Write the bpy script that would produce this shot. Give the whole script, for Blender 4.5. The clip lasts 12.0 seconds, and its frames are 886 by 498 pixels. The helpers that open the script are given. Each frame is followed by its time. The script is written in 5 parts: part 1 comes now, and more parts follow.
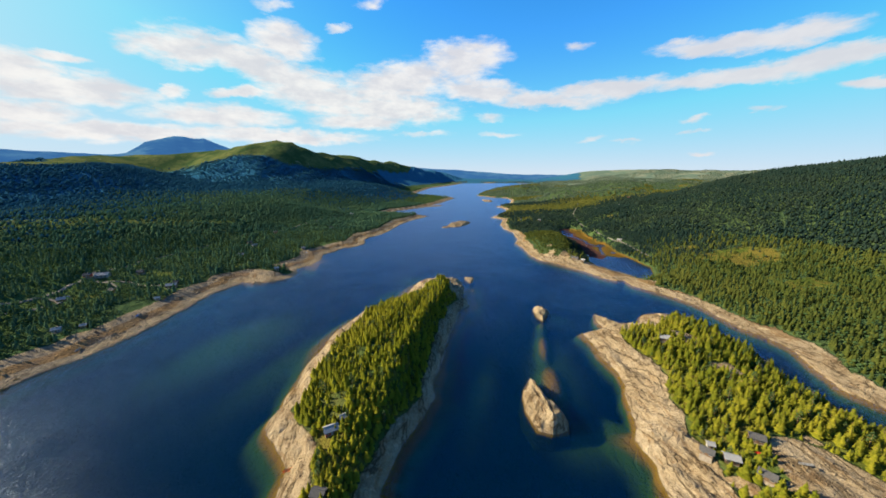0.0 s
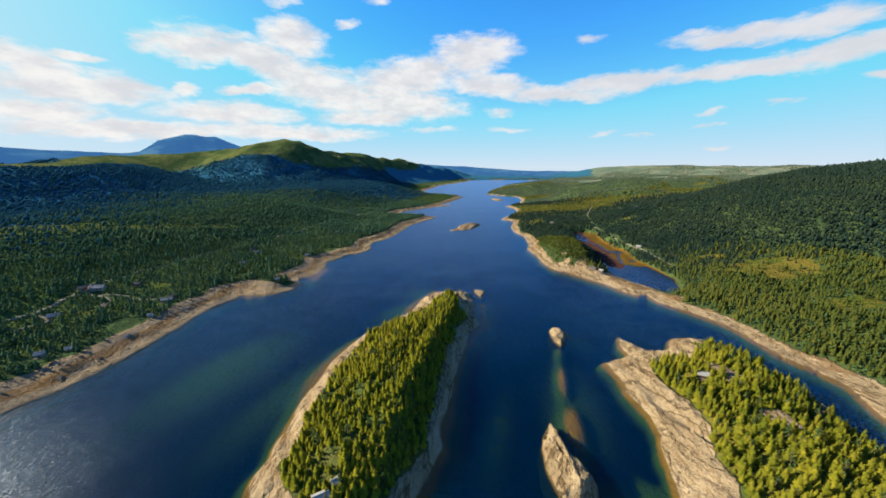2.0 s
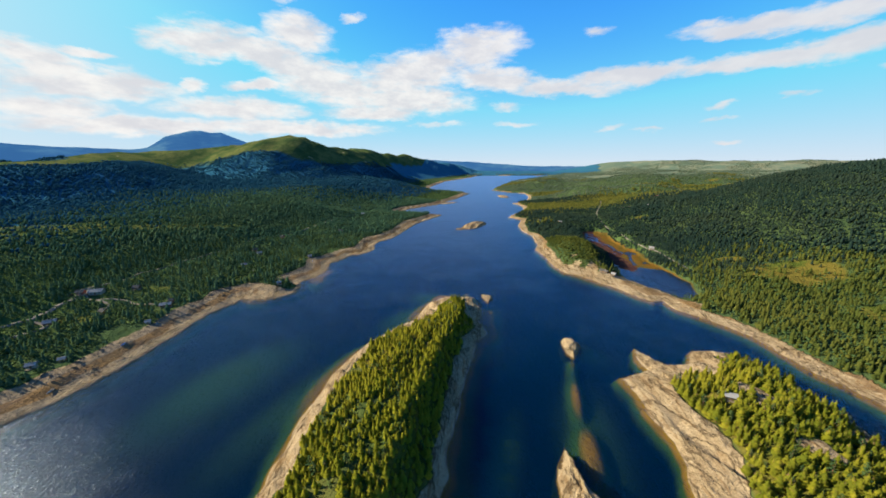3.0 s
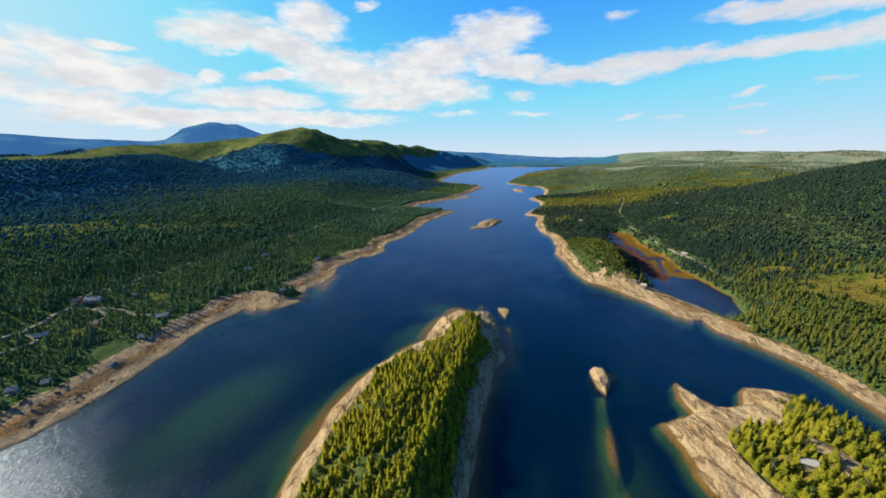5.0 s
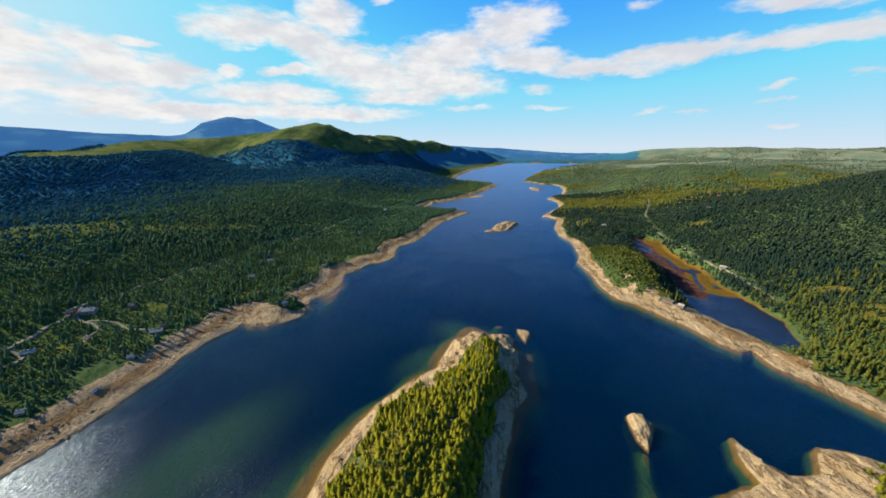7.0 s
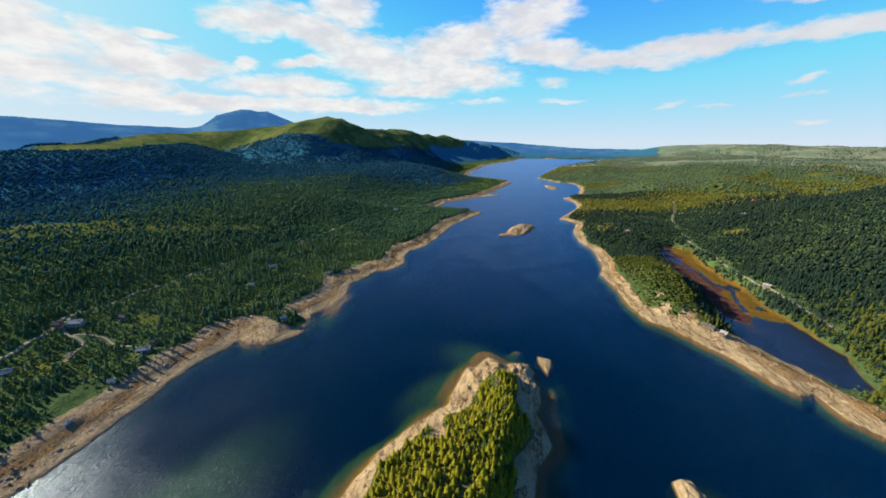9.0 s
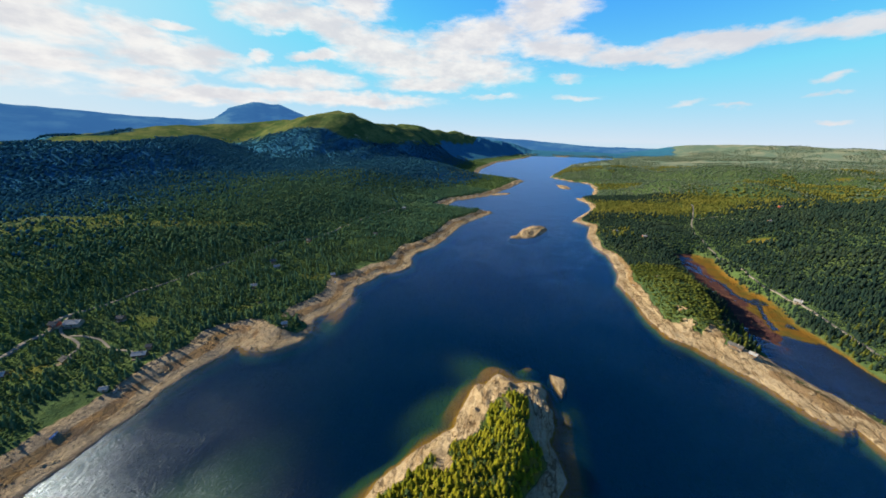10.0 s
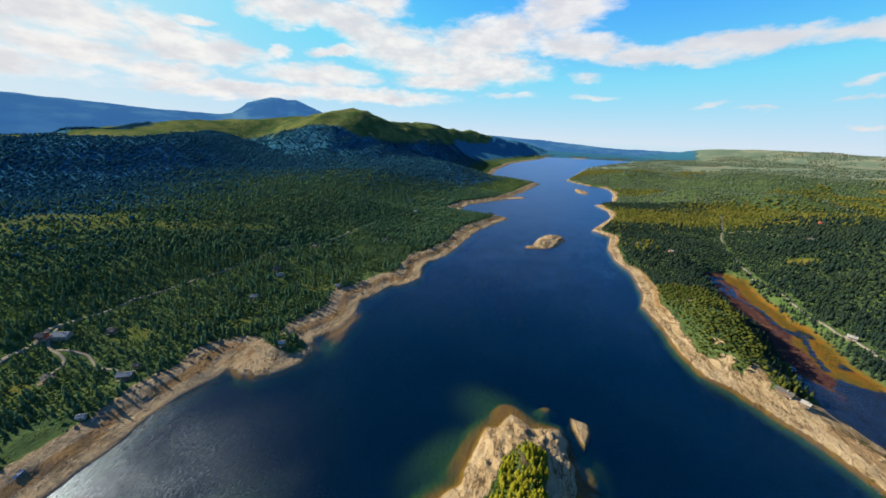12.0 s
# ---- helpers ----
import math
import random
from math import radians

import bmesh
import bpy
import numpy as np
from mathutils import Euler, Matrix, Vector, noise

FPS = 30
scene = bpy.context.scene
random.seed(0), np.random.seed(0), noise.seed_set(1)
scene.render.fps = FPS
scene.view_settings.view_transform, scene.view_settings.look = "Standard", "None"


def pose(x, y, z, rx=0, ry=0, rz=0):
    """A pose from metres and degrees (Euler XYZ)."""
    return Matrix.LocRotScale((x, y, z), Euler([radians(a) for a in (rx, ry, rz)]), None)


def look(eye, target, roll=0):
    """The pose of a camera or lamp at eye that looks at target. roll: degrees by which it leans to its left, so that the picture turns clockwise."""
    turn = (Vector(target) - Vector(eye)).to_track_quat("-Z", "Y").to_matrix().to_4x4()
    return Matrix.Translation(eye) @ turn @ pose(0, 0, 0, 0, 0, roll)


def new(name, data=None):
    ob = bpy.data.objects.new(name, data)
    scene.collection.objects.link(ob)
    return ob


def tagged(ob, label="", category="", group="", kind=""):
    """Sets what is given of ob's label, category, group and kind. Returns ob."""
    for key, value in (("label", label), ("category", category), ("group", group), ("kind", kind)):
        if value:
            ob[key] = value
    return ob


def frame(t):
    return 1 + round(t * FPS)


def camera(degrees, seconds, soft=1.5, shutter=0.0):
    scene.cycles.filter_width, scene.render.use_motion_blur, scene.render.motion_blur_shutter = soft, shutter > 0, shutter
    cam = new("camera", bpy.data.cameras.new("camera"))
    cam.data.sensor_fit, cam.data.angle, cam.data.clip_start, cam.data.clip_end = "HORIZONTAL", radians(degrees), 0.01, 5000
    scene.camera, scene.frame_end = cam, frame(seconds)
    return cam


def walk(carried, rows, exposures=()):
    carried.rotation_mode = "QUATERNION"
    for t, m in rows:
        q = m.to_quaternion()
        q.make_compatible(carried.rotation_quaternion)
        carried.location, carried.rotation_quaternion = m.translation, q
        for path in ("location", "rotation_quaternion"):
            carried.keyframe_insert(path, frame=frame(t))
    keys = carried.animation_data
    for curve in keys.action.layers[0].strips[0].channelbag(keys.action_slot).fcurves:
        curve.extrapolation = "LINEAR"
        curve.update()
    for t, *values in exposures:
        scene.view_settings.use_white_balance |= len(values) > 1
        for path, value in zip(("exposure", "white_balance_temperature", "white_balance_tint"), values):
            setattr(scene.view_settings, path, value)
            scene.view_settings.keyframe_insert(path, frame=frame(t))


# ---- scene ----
cam = camera(107.0, 12.0, soft=1.7)
PATH = [
    (0.0, look((-0.01, 0.01, 110.14), (-0.01, 97.40, 87.46), -0.00)),
    (0.5, look((0.19, 5.98, 112.86), (-0.76, 103.33, 89.97), -0.11)),
    (1.0, look((0.34, 11.86, 115.41), (-1.23, 109.16, 92.37), -0.18)),
    (1.5, look((0.35, 17.75, 117.82), (-1.86, 114.96, 94.49), -0.14)),
    (2.0, look((0.01, 23.70, 120.03), (-2.63, 120.79, 96.22), -0.25)),
    (2.5, look((-0.54, 30.15, 122.23), (-3.89, 127.08, 97.85), -0.26)),
    (3.0, look((-1.03, 37.16, 124.47), (-5.26, 133.85, 99.31), -0.38)),
    (5.0, look((-3.31, 66.36, 133.29), (-11.35, 162.09, 105.51), -0.46)),
    (5.5, look((-3.98, 73.70, 135.29), (-13.18, 169.18, 107.04), -0.39)),
    (6.0, look((-4.86, 81.09, 137.17), (-15.16, 176.35, 108.53), -0.28)),
    (6.5, look((-5.95, 88.57, 138.97), (-17.07, 183.65, 110.04), -0.23)),
    (8.5, look((-11.54, 119.15, 146.19), (-25.61, 213.41, 115.89), -0.05)),
    (9.0, look((-13.05, 126.89, 148.04), (-28.02, 220.82, 117.17), 0.27)),
    (9.5, look((-14.87, 134.97, 149.92), (-31.02, 228.50, 118.45), 0.72)),
    (10.0, look((-16.74, 142.91, 151.76), (-34.02, 236.03, 119.65), 1.19)),
    (10.5, look((-18.37, 150.31, 153.55), (-36.78, 243.09, 121.08), 1.62)),
    (11.0, look((-19.79, 156.84, 155.38), (-39.10, 249.33, 122.63), 2.04)),
    (11.5, look((-21.27, 162.98, 157.32), (-41.20, 255.32, 124.50), 2.16)),
    (12.0, look((-22.78, 169.04, 159.34), (-43.33, 261.26, 126.57), 2.33)),
]
walk(cam, PATH)

# ---- light ----
SUN_AZ, SUN_EL = -82.0, 26.5          # degrees from +y (negative: towards -x), and above the horizon
sun_dir = Vector((math.sin(radians(SUN_AZ)) * math.cos(radians(SUN_EL)),
                  math.cos(radians(SUN_AZ)) * math.cos(radians(SUN_EL)), math.sin(radians(SUN_EL))))
sun = new("sun", bpy.data.lights.new("sun", "SUN"))
sun.data.energy, sun.data.angle, sun.data.color = 5.0, radians(0.6), (1.0, 0.82, 0.53)
sun.matrix_world = look(sun_dir * 1000, (0, 0, 0))
scene.view_settings.exposure = 1.62


class Nodes:
    """Short writing of node trees."""

    def __init__(self, tree):
        self.t = tree
        tree.nodes.clear()

    def put(self, kind, props=None, **ins):
        n = self.t.nodes.new(kind)
        for k, v in (props or {}).items():
            setattr(n, k, v)
        for k, v in ins.items():
            self.into(n, k, v)
        return n

    def into(self, n, k, v):
        sock = n.inputs[int(k[1:])] if k[0] == "i" and k[1:].isdigit() else n.inputs[k.replace("_", " ")]
        if hasattr(v, "bl_rna") and isinstance(v, bpy.types.NodeSocket):
            self.t.links.new(v, sock)
        elif isinstance(v, (tuple, list)) and len(v) == 3 and len(getattr(sock, "default_value", (0, 0, 0))) == 4:
            sock.default_value = (*v, 1)
        else:
            sock.default_value = v

    def math(self, op, a, b=0.0, c=0.0, clamp=False):
        return self.put("ShaderNodeMath", {"operation": op, "use_clamp": clamp}, i0=a, i1=b, i2=c).outputs[0]

    def noise(self, vec, scale, detail=4.0, rough=0.55, dist=0.0):
        return self.put("ShaderNodeTexNoise", None, Vector=vec, Scale=scale, Detail=detail, Roughness=rough, Distortion=dist).outputs["Fac"]

    def step(self, x, lo, hi):
        n = self.put("ShaderNodeMapRange", {"interpolation_type": "SMOOTHSTEP"}, Value=x)
        n.inputs[1].default_value, n.inputs[2].default_value = lo, hi
        return n.outputs[0]

    def mix(self, f, a, b):
        n = self.put("ShaderNodeMix", {"data_type": "RGBA"})
        self.into(n, "i0", f)
        for k, v in (("i6", a), ("i7", b)):
            self.into(n, k, v)
        return n.outputs[2]


# ---- sky: blue air, sunlit cloud banks ----
world = bpy.data.worlds.new("sky")
scene.world = world
world.use_nodes = True
W = Nodes(world.node_tree)
sky = W.put("ShaderNodeTexSky", {"sky_type": "NISHITA", "sun_disc": False, "sun_elevation": radians(SUN_EL),
                                 "sun_rotation": radians(SUN_AZ), "altitude": 600.0, "air_density": 1.0,
                                 "dust_density": 0.5, "ozone_density": 2.0})
way = W.put("ShaderNodeTexCoord").outputs["Generated"]
xyz = W.put("ShaderNodeSeparateXYZ", None, Vector=way)
az = W.math("MULTIPLY", W.math("ARCTAN2", xyz.outputs[0], xyz.outputs[1]), 57.2958)
el = W.math("MULTIPLY", W.math("ARCSINE", xyz.outputs[2]), 57.2958)
flat = W.put("ShaderNodeCombineXYZ", None, X=az, Y=W.math("MULTIPLY", el, 2.2), Z=0.0).outputs[0]
warp_a = W.math("MULTIPLY", W.math("SUBTRACT", W.noise(flat, 0.16, 6.0, 0.62), 0.5), 5.5)
warp_e = W.math("MULTIPLY", W.math("SUBTRACT", W.noise(W.put("ShaderNodeVectorMath", {"operation": "ADD"}, i0=flat, i1=(37.0, 11.0, 0.0)).outputs[0], 0.20, 6.0, 0.62), 0.5), 2.6)
az_w, el_w = W.math("ADD", az, warp_a), W.math("ADD", el, warp_e)
# cloud banks: azimuth, elevation, half width, half height, tilt
BANKS = [(-36.2, 15.2, 5.4, 2.1, 0.04), (-23.6, 17.6, 4.6, 2.5, -0.03), (-27.6, 14.7, 8.2, 2.3, -0.24), (-19.6, 11.6, 10.4, 3.3, -0.25), (-7.6, 13.2, 11.3, 3.3, 0.21), (2.8, 16.6, 6.8, 2.8, 0.1),
         (-8.6, 10.2, 10.6, 2.5, -0.05), (6.0, 12.6, 7.2, 1.9, -0.1), (15.7, 10.9, 9.3, 1.1, -0.05), (25.2, 11.7, 8.1, 1.3, 0.01), (38.1, 11.4, 9.5, 1.1, -0.03), (47.0, 11.9, 7.0, 1.2, 0.06),
         (54.0, 12.3, 5.0, 1.3, 0.05), (38.0, 15.0, 7.1, 1.2, -0.1), (44.3, 14.8, 4.6, 1.3, 0.02), (50.5, 9.0, 3.0, 0.8, -0.1)]
WISPS = [(20.4, 17.7, 2.5, 0.9, -0.1), (-11.0, 23.4, 3.3, 0.95, 0.07), (-24.6, 21.7, 3.2, 0.9, 0.16), (-16.0, 20.0, 2.3, 0.6, 0.15), (7.9, 8.7, 4.2, 0.75, -0.02), (9.4, 6.0, 4.4, 0.6, -0.02),
         (36.2, 7.1, 1.7, 0.55, 0.12), (42.9, 7.3, 2.4, 0.45, -0.12), (23.6, 5.0, 3.0, 0.5, 0.07), (36.0, 5.6, 2.2, 0.36, -0.07), (37.1, 2.5, 2.2, 0.3, -0.03), (-3.2, 6.2, 6.0, 0.6, 0.01), (28.2, 4.5, 2.6, 0.4, 0.05)]
WESTERN = [(-49.8, 10.6, 3.4, 1.9, -0.3), (-46.6, 9.0, 8.0, 1.8, 0.04), (-50.6, 6.2, 5.0, 1.4, 0.0), (-46.8, 12.1, 2.4, 0.6, 0.03), (-32.5, 7.6, 9.0, 1.5, 0.02), (-37.6, 10.2, 1.8, 0.7, 0.13),
           (-30.1, 10.7, 3.6, 0.7, 0.11), (-42.2, 4.9, 14.0, 1.1, 0.04), (-24.9, 5.4, 13.0, 1.1, 0.0), (-13.2, 8.0, 7.9, 1.25, 0.03), (-58.2, 11.0, 6.0, 2.8, -0.13), (-58.5, 7.3, 6.0, 1.4, -0.05),
           (-66.0, 9.9, 6.0, 2.3, 0.0), (-65.5, 5.2, 8.0, 1.3, 0.02)]
AROUND = [(-85, 12, 12, 3, 0), (75, 16, 12, 3, 0), (120, 24, 26, 6, 0.1), (-125, 26, 24, 6, 0), (175, 20, 22, 5, 0)]
cover = None
for k, (a, e, w, h, tilt) in enumerate(BANKS + WESTERN + AROUND + WISPS):
    da = W.math("SUBTRACT", az_w, float(a))
    de = W.math("SUBTRACT", W.math("SUBTRACT", el_w, float(e)), W.math("MULTIPLY", da, float(tilt)))
    u, v = W.math("MULTIPLY", da, 1.0 / w), W.math("MULTIPLY", de, 1.0 / h)
    blob = W.math("SUBTRACT", 1.0 if k < len(BANKS + WESTERN + AROUND) else 0.4, W.math("ADD", W.math("MULTIPLY", u, u), W.math("MULTIPLY", v, v)))
    cover = blob if cover is None else W.math("SMOOTH_MAX", cover, blob, 0.25)
fluff = W.noise(W.put("ShaderNodeCombineXYZ", None, X=W.math("MULTIPLY", az, 0.62), Y=W.math("MULTIPLY", el, 1.9), Z=3.0).outputs[0], 0.55, 9.0, 0.60, 0.3)
dens = W.math("ADD", cover, W.math("MULTIPLY", W.math("SUBTRACT", fluff, 0.5), 2.0))
mask = W.step(dens, -0.5, 0.85)
body = W.step(W.math("ADD", W.noise(flat, 0.20, 7.0, 0.62), W.math("MULTIPLY", cover, 0.10)), 0.40, 0.74)
cloud = W.mix(body, (1.0, 0.965, 0.93), (0.76, 0.75, 0.78))
cloud = W.mix(W.math("MULTIPLY", W.step(az, -8.0, 35.0), 0.6), cloud, (0.73, 0.73, 0.78))
low = W.math("POWER", W.math("SUBTRACT", 1.0, W.math("ABSOLUTE", xyz.outputs[2])), 9.0)
glow = W.math("POWER", W.math("MAXIMUM", W.put("ShaderNodeVectorMath", {"operation": "DOT_PRODUCT"}, i0=way, i1=tuple(sun_dir)).outputs["Value"], 0.0), 6.0)
tinted = W.put("ShaderNodeMix", {"data_type": "RGBA", "blend_type": "MULTIPLY"}, i0=1.0, i6=sky.outputs[0], i7=(0.040, 0.186, 0.290)).outputs[2]
tinted = W.put("ShaderNodeMix", {"data_type": "RGBA", "blend_type": "DARKEN"}, i0=1.0, i6=tinted, i7=(0.27, 0.72, 1.0)).outputs[2]
air = W.mix(W.math("MULTIPLY", low, 0.95, clamp=True), tinted, (0.71, 0.81, 0.915))
air = W.mix(W.math("MULTIPLY", glow, 0.75, clamp=True), air, (1.0, 0.96, 0.88))
full = W.mix(W.math("MULTIPLY", mask, 0.93), air, cloud)
bg = W.put("ShaderNodeBackground", None, Color=full, Strength=0.315)
W.t.links.new(bg.outputs[0], W.put("ShaderNodeOutputWorld").inputs[0])


# ---- materials ----
def material(name):
    m = bpy.data.materials.new(name)
    m.use_nodes = True
    n = Nodes(m.node_tree)
    return m, n, n.put("ShaderNodeNewGeometry").outputs["Position"]


def finish(n, color, rough=0.8, bump=None, amount=0.3, reach=0.5, **more):
    b = n.put("ShaderNodeBsdfPrincipled", None, Base_Color=color, Roughness=rough, **more)
    if rough > 0.8:
        b.inputs["Specular IOR Level"].default_value = 0.0
    if bump is not None:
        n.into(b, "Normal", n.put("ShaderNodeBump", None, Strength=amount, Distance=reach, Height=bump).outputs[0])
    n.t.links.new(b.outputs[0], n.put("ShaderNodeOutputMaterial").inputs[0])
    return b


def rock_color(n, pos):
    big, mid, fine = n.noise(pos, 0.045, 5.0), n.noise(pos, 0.3, 5.0, 0.6, 0.6), n.noise(pos, 1.6, 6.0, 0.65)
    streak = n.put("ShaderNodeMapping", None, Vector=pos, Rotation=(0.0, 0.0, 0.5), Scale=(0.75, 0.12, 1.4)).outputs[0]
    band = n.noise(streak, 0.42, 5.0, 0.6, 0.8)
    c = n.mix(n.step(big, 0.35, 0.65), (0.205, 0.160, 0.102), (0.275, 0.225, 0.155))
    c = n.mix(n.step(band, 0.48, 0.70), c, (0.15, 0.098, 0.052))
    c = n.mix(n.step(mid, 0.56, 0.74), c, (0.34, 0.285, 0.205))
    c = n.mix(n.step(fine, 0.57, 0.70), c, (0.115, 0.080, 0.048))
    grit = n.noise(pos, 4.2, 5.0, 0.7)
    c = n.mix(n.math("MULTIPLY", n.step(grit, 0.54, 0.66), 0.7), c, (0.36, 0.31, 0.235))
    seam = n.math("ABSOLUTE", n.math("SUBTRACT", n.noise(n.put("ShaderNodeMapping", None, Vector=pos, Rotation=(0.0, 0.0, 0.35), Scale=(1.0, 0.3, 0.6)).outputs[0], 0.085, 7.0, 0.6, 0.4), 0.5))
    crack = n.step(seam, 0.0, 0.022)
    # Dark cracks; the shade inside the grooves is put into the colour too.
    c = n.mix(n.math("MULTIPLY", n.math("SUBTRACT", 1.0, crack), 0.75), c, (0.055, 0.038, 0.024))
    band = n.math("ADD", band, n.math("MULTIPLY", crack, 0.9))
    crease = n.math("ABSOLUTE", n.math("SUBTRACT", n.noise(pos, 0.16, 6.0, 0.62, 0.5), 0.5))
    # Creases get painted groove shade in the same way.
    c = n.mix(n.math("MULTIPLY", n.math("SUBTRACT", 1.0, n.step(crease, 0.0, 0.025)), 0.4), c, (0.07, 0.052, 0.036))
    band = n.math("ADD", band, n.math("MULTIPLY", n.step(crease, 0.0, 0.12), 0.45))
    relief = n.math("ADD", n.math("MULTIPLY", band, 0.8), n.math("ADD", n.math("MULTIPLY", mid, 0.9), n.math("ADD", n.math("MULTIPLY", fine, 0.5), n.math("MULTIPLY", grit, 0.2))))
    return c, relief


def heath_color(n, pos):
    big, mid, fine = n.noise(pos, 0.006, 5.0), n.noise(pos, 0.05, 5.0, 0.6), n.noise(pos, 0.6, 5.0, 0.65)
    c = n.mix(n.step(mid, 0.35, 0.62), (0.030, 0.056, 0.028), (0.050, 0.078, 0.032))
    c = n.mix(n.step(big, 0.50, 0.68), c, (0.046, 0.082, 0.030))
    c = n.mix(n.step(fine, 0.52, 0.72), c, (0.028, 0.042, 0.014))
    return c, n.math("ADD", n.math("MULTIPLY", mid, 1.2), fine)


def ground_material():
    m, n, pos = material("ground_cover")
    rc, rr = rock_color(n, pos)
    hc, hr = heath_color(n, pos)
    veg = n.put("ShaderNodeAttribute", {"attribute_name": "veg"}).outputs["Fac"]
    moss = n.put("ShaderNodeAttribute", {"attribute_name": "bog"}).outputs["Fac"]
    z = n.put("ShaderNodeSeparateXYZ", None, Vector=pos).outputs[2]
    edge = n.step(n.math("ADD", veg, n.math("MULTIPLY", n.math("SUBTRACT", n.noise(pos, 0.35, 5.0, 0.65), 0.5), 0.9)), 0.42, 0.58)
    west = n.step(n.put("ShaderNodeSeparateXYZ", None, Vector=pos).outputs[0], -190.0, -130.0)
    rc = n.mix(n.math("MULTIPLY", n.math("SUBTRACT", 1.0, west), n.math("ADD", 0.35, n.math("MULTIPLY", n.step(n.noise(pos, 0.05, 4.0, 0.6), 0.35, 0.6), 0.6))), rc, n.mix(n.step(n.noise(pos, 0.5, 5.0, 0.7), 0.4, 0.6), (0.105, 0.092, 0.078), (0.175, 0.150, 0.122)))
    # drawdown strip: rust-brown turf and mud patches on the bare shore
    turf = n.noise(n.put("ShaderNodeMapping", None, Vector=pos, Scale=(1.0, 0.35, 1.0)).outputs[0], 0.11, 4.0, 0.6)
    rust = n.put("ShaderNodeAttribute", {"attribute_name": "rust"}).outputs["Fac"]
    rc = n.mix(n.math("MULTIPLY", n.step(n.math("ADD", rust, n.math("SUBTRACT", turf, 0.5)), 0.45, 0.75), 0.6), rc, n.mix(n.step(turf, 0.45, 0.6), (0.100, 0.060, 0.032), (0.140, 0.082, 0.028)))
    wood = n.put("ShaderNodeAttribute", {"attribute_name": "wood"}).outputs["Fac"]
    # Blue haze and shade of the far woods are put into the floor colour.
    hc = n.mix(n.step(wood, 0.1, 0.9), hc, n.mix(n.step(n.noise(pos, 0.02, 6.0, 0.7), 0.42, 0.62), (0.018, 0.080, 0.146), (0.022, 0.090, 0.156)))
    c = n.mix(edge, rc, hc)
    fell = n.put("ShaderNodeAttribute", {"attribute_name": "fell"}).outputs["Fac"]
    fells = n.mix(n.step(n.noise(pos, 0.010, 8.0, 0.72), 0.42, 0.60), (0.028, 0.054, 0.022), (0.078, 0.092, 0.036))
    fells = n.mix(n.math("MULTIPLY", n.step(n.noise(pos, 0.05, 6.0, 0.7), 0.48, 0.62), 0.6), fells, (0.026, 0.048, 0.022))
    # East of the lake the far plateau is painted paler to stand for haze.
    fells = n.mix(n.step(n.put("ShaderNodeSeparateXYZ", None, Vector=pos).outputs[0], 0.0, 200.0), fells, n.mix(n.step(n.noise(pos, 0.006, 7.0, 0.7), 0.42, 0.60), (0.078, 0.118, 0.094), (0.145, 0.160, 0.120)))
    fells = n.mix(n.step(n.noise(pos, 0.018, 6.0, 0.7), 0.64, 0.70), fells, (0.22, 0.19, 0.13))
    high = n.step(n.math("ADD", fell, n.math("SUBTRACT", n.noise(pos, 0.012, 6.0, 0.65), 0.5)), 0.35, 0.75)
    c = n.mix(high, c, fells)
    bogc = n.mix(n.step(n.noise(pos, 0.09, 5.0, 0.65), 0.42, 0.6), (0.100, 0.056, 0.012), (0.066, 0.054, 0.014))
    mud = n.put("ShaderNodeAttribute", {"attribute_name": "mud"}).outputs["Fac"]
    mudc = n.mix(n.step(n.noise(pos, 0.12, 5.0, 0.65), 0.45, 0.65), (0.040, 0.020, 0.022), (0.085, 0.045, 0.030))
    bogc = n.mix(n.step(n.math("ADD", mud, n.math("MULTIPLY", n.math("SUBTRACT", n.noise(pos, 0.07, 5.0, 0.65), 0.5), 0.9)), 0.35, 0.65), bogc, mudc)
    glade = n.put("ShaderNodeAttribute", {"attribute_name": "glade"}).outputs["Fac"]
    c = n.mix(n.math("MULTIPLY", n.step(glade, 0.2, 0.8), 0.8), c, n.mix(n.step(n.noise(pos, 0.03, 5.0, 0.7), 0.4, 0.6), (0.048, 0.066, 0.010), (0.115, 0.092, 0.018)))
    c = n.mix(n.step(moss, 0.5, 0.9), c, bogc)
    # lake bed: pale sand, then green to black; light lost with depth is coloured in
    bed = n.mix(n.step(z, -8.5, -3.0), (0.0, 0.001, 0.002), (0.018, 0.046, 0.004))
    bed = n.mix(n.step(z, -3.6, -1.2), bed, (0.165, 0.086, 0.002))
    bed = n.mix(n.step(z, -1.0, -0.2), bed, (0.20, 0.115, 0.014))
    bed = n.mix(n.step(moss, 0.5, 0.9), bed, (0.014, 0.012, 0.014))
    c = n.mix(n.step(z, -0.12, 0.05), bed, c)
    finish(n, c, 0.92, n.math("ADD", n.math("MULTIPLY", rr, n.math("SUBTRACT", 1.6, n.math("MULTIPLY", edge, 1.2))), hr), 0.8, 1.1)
    return m


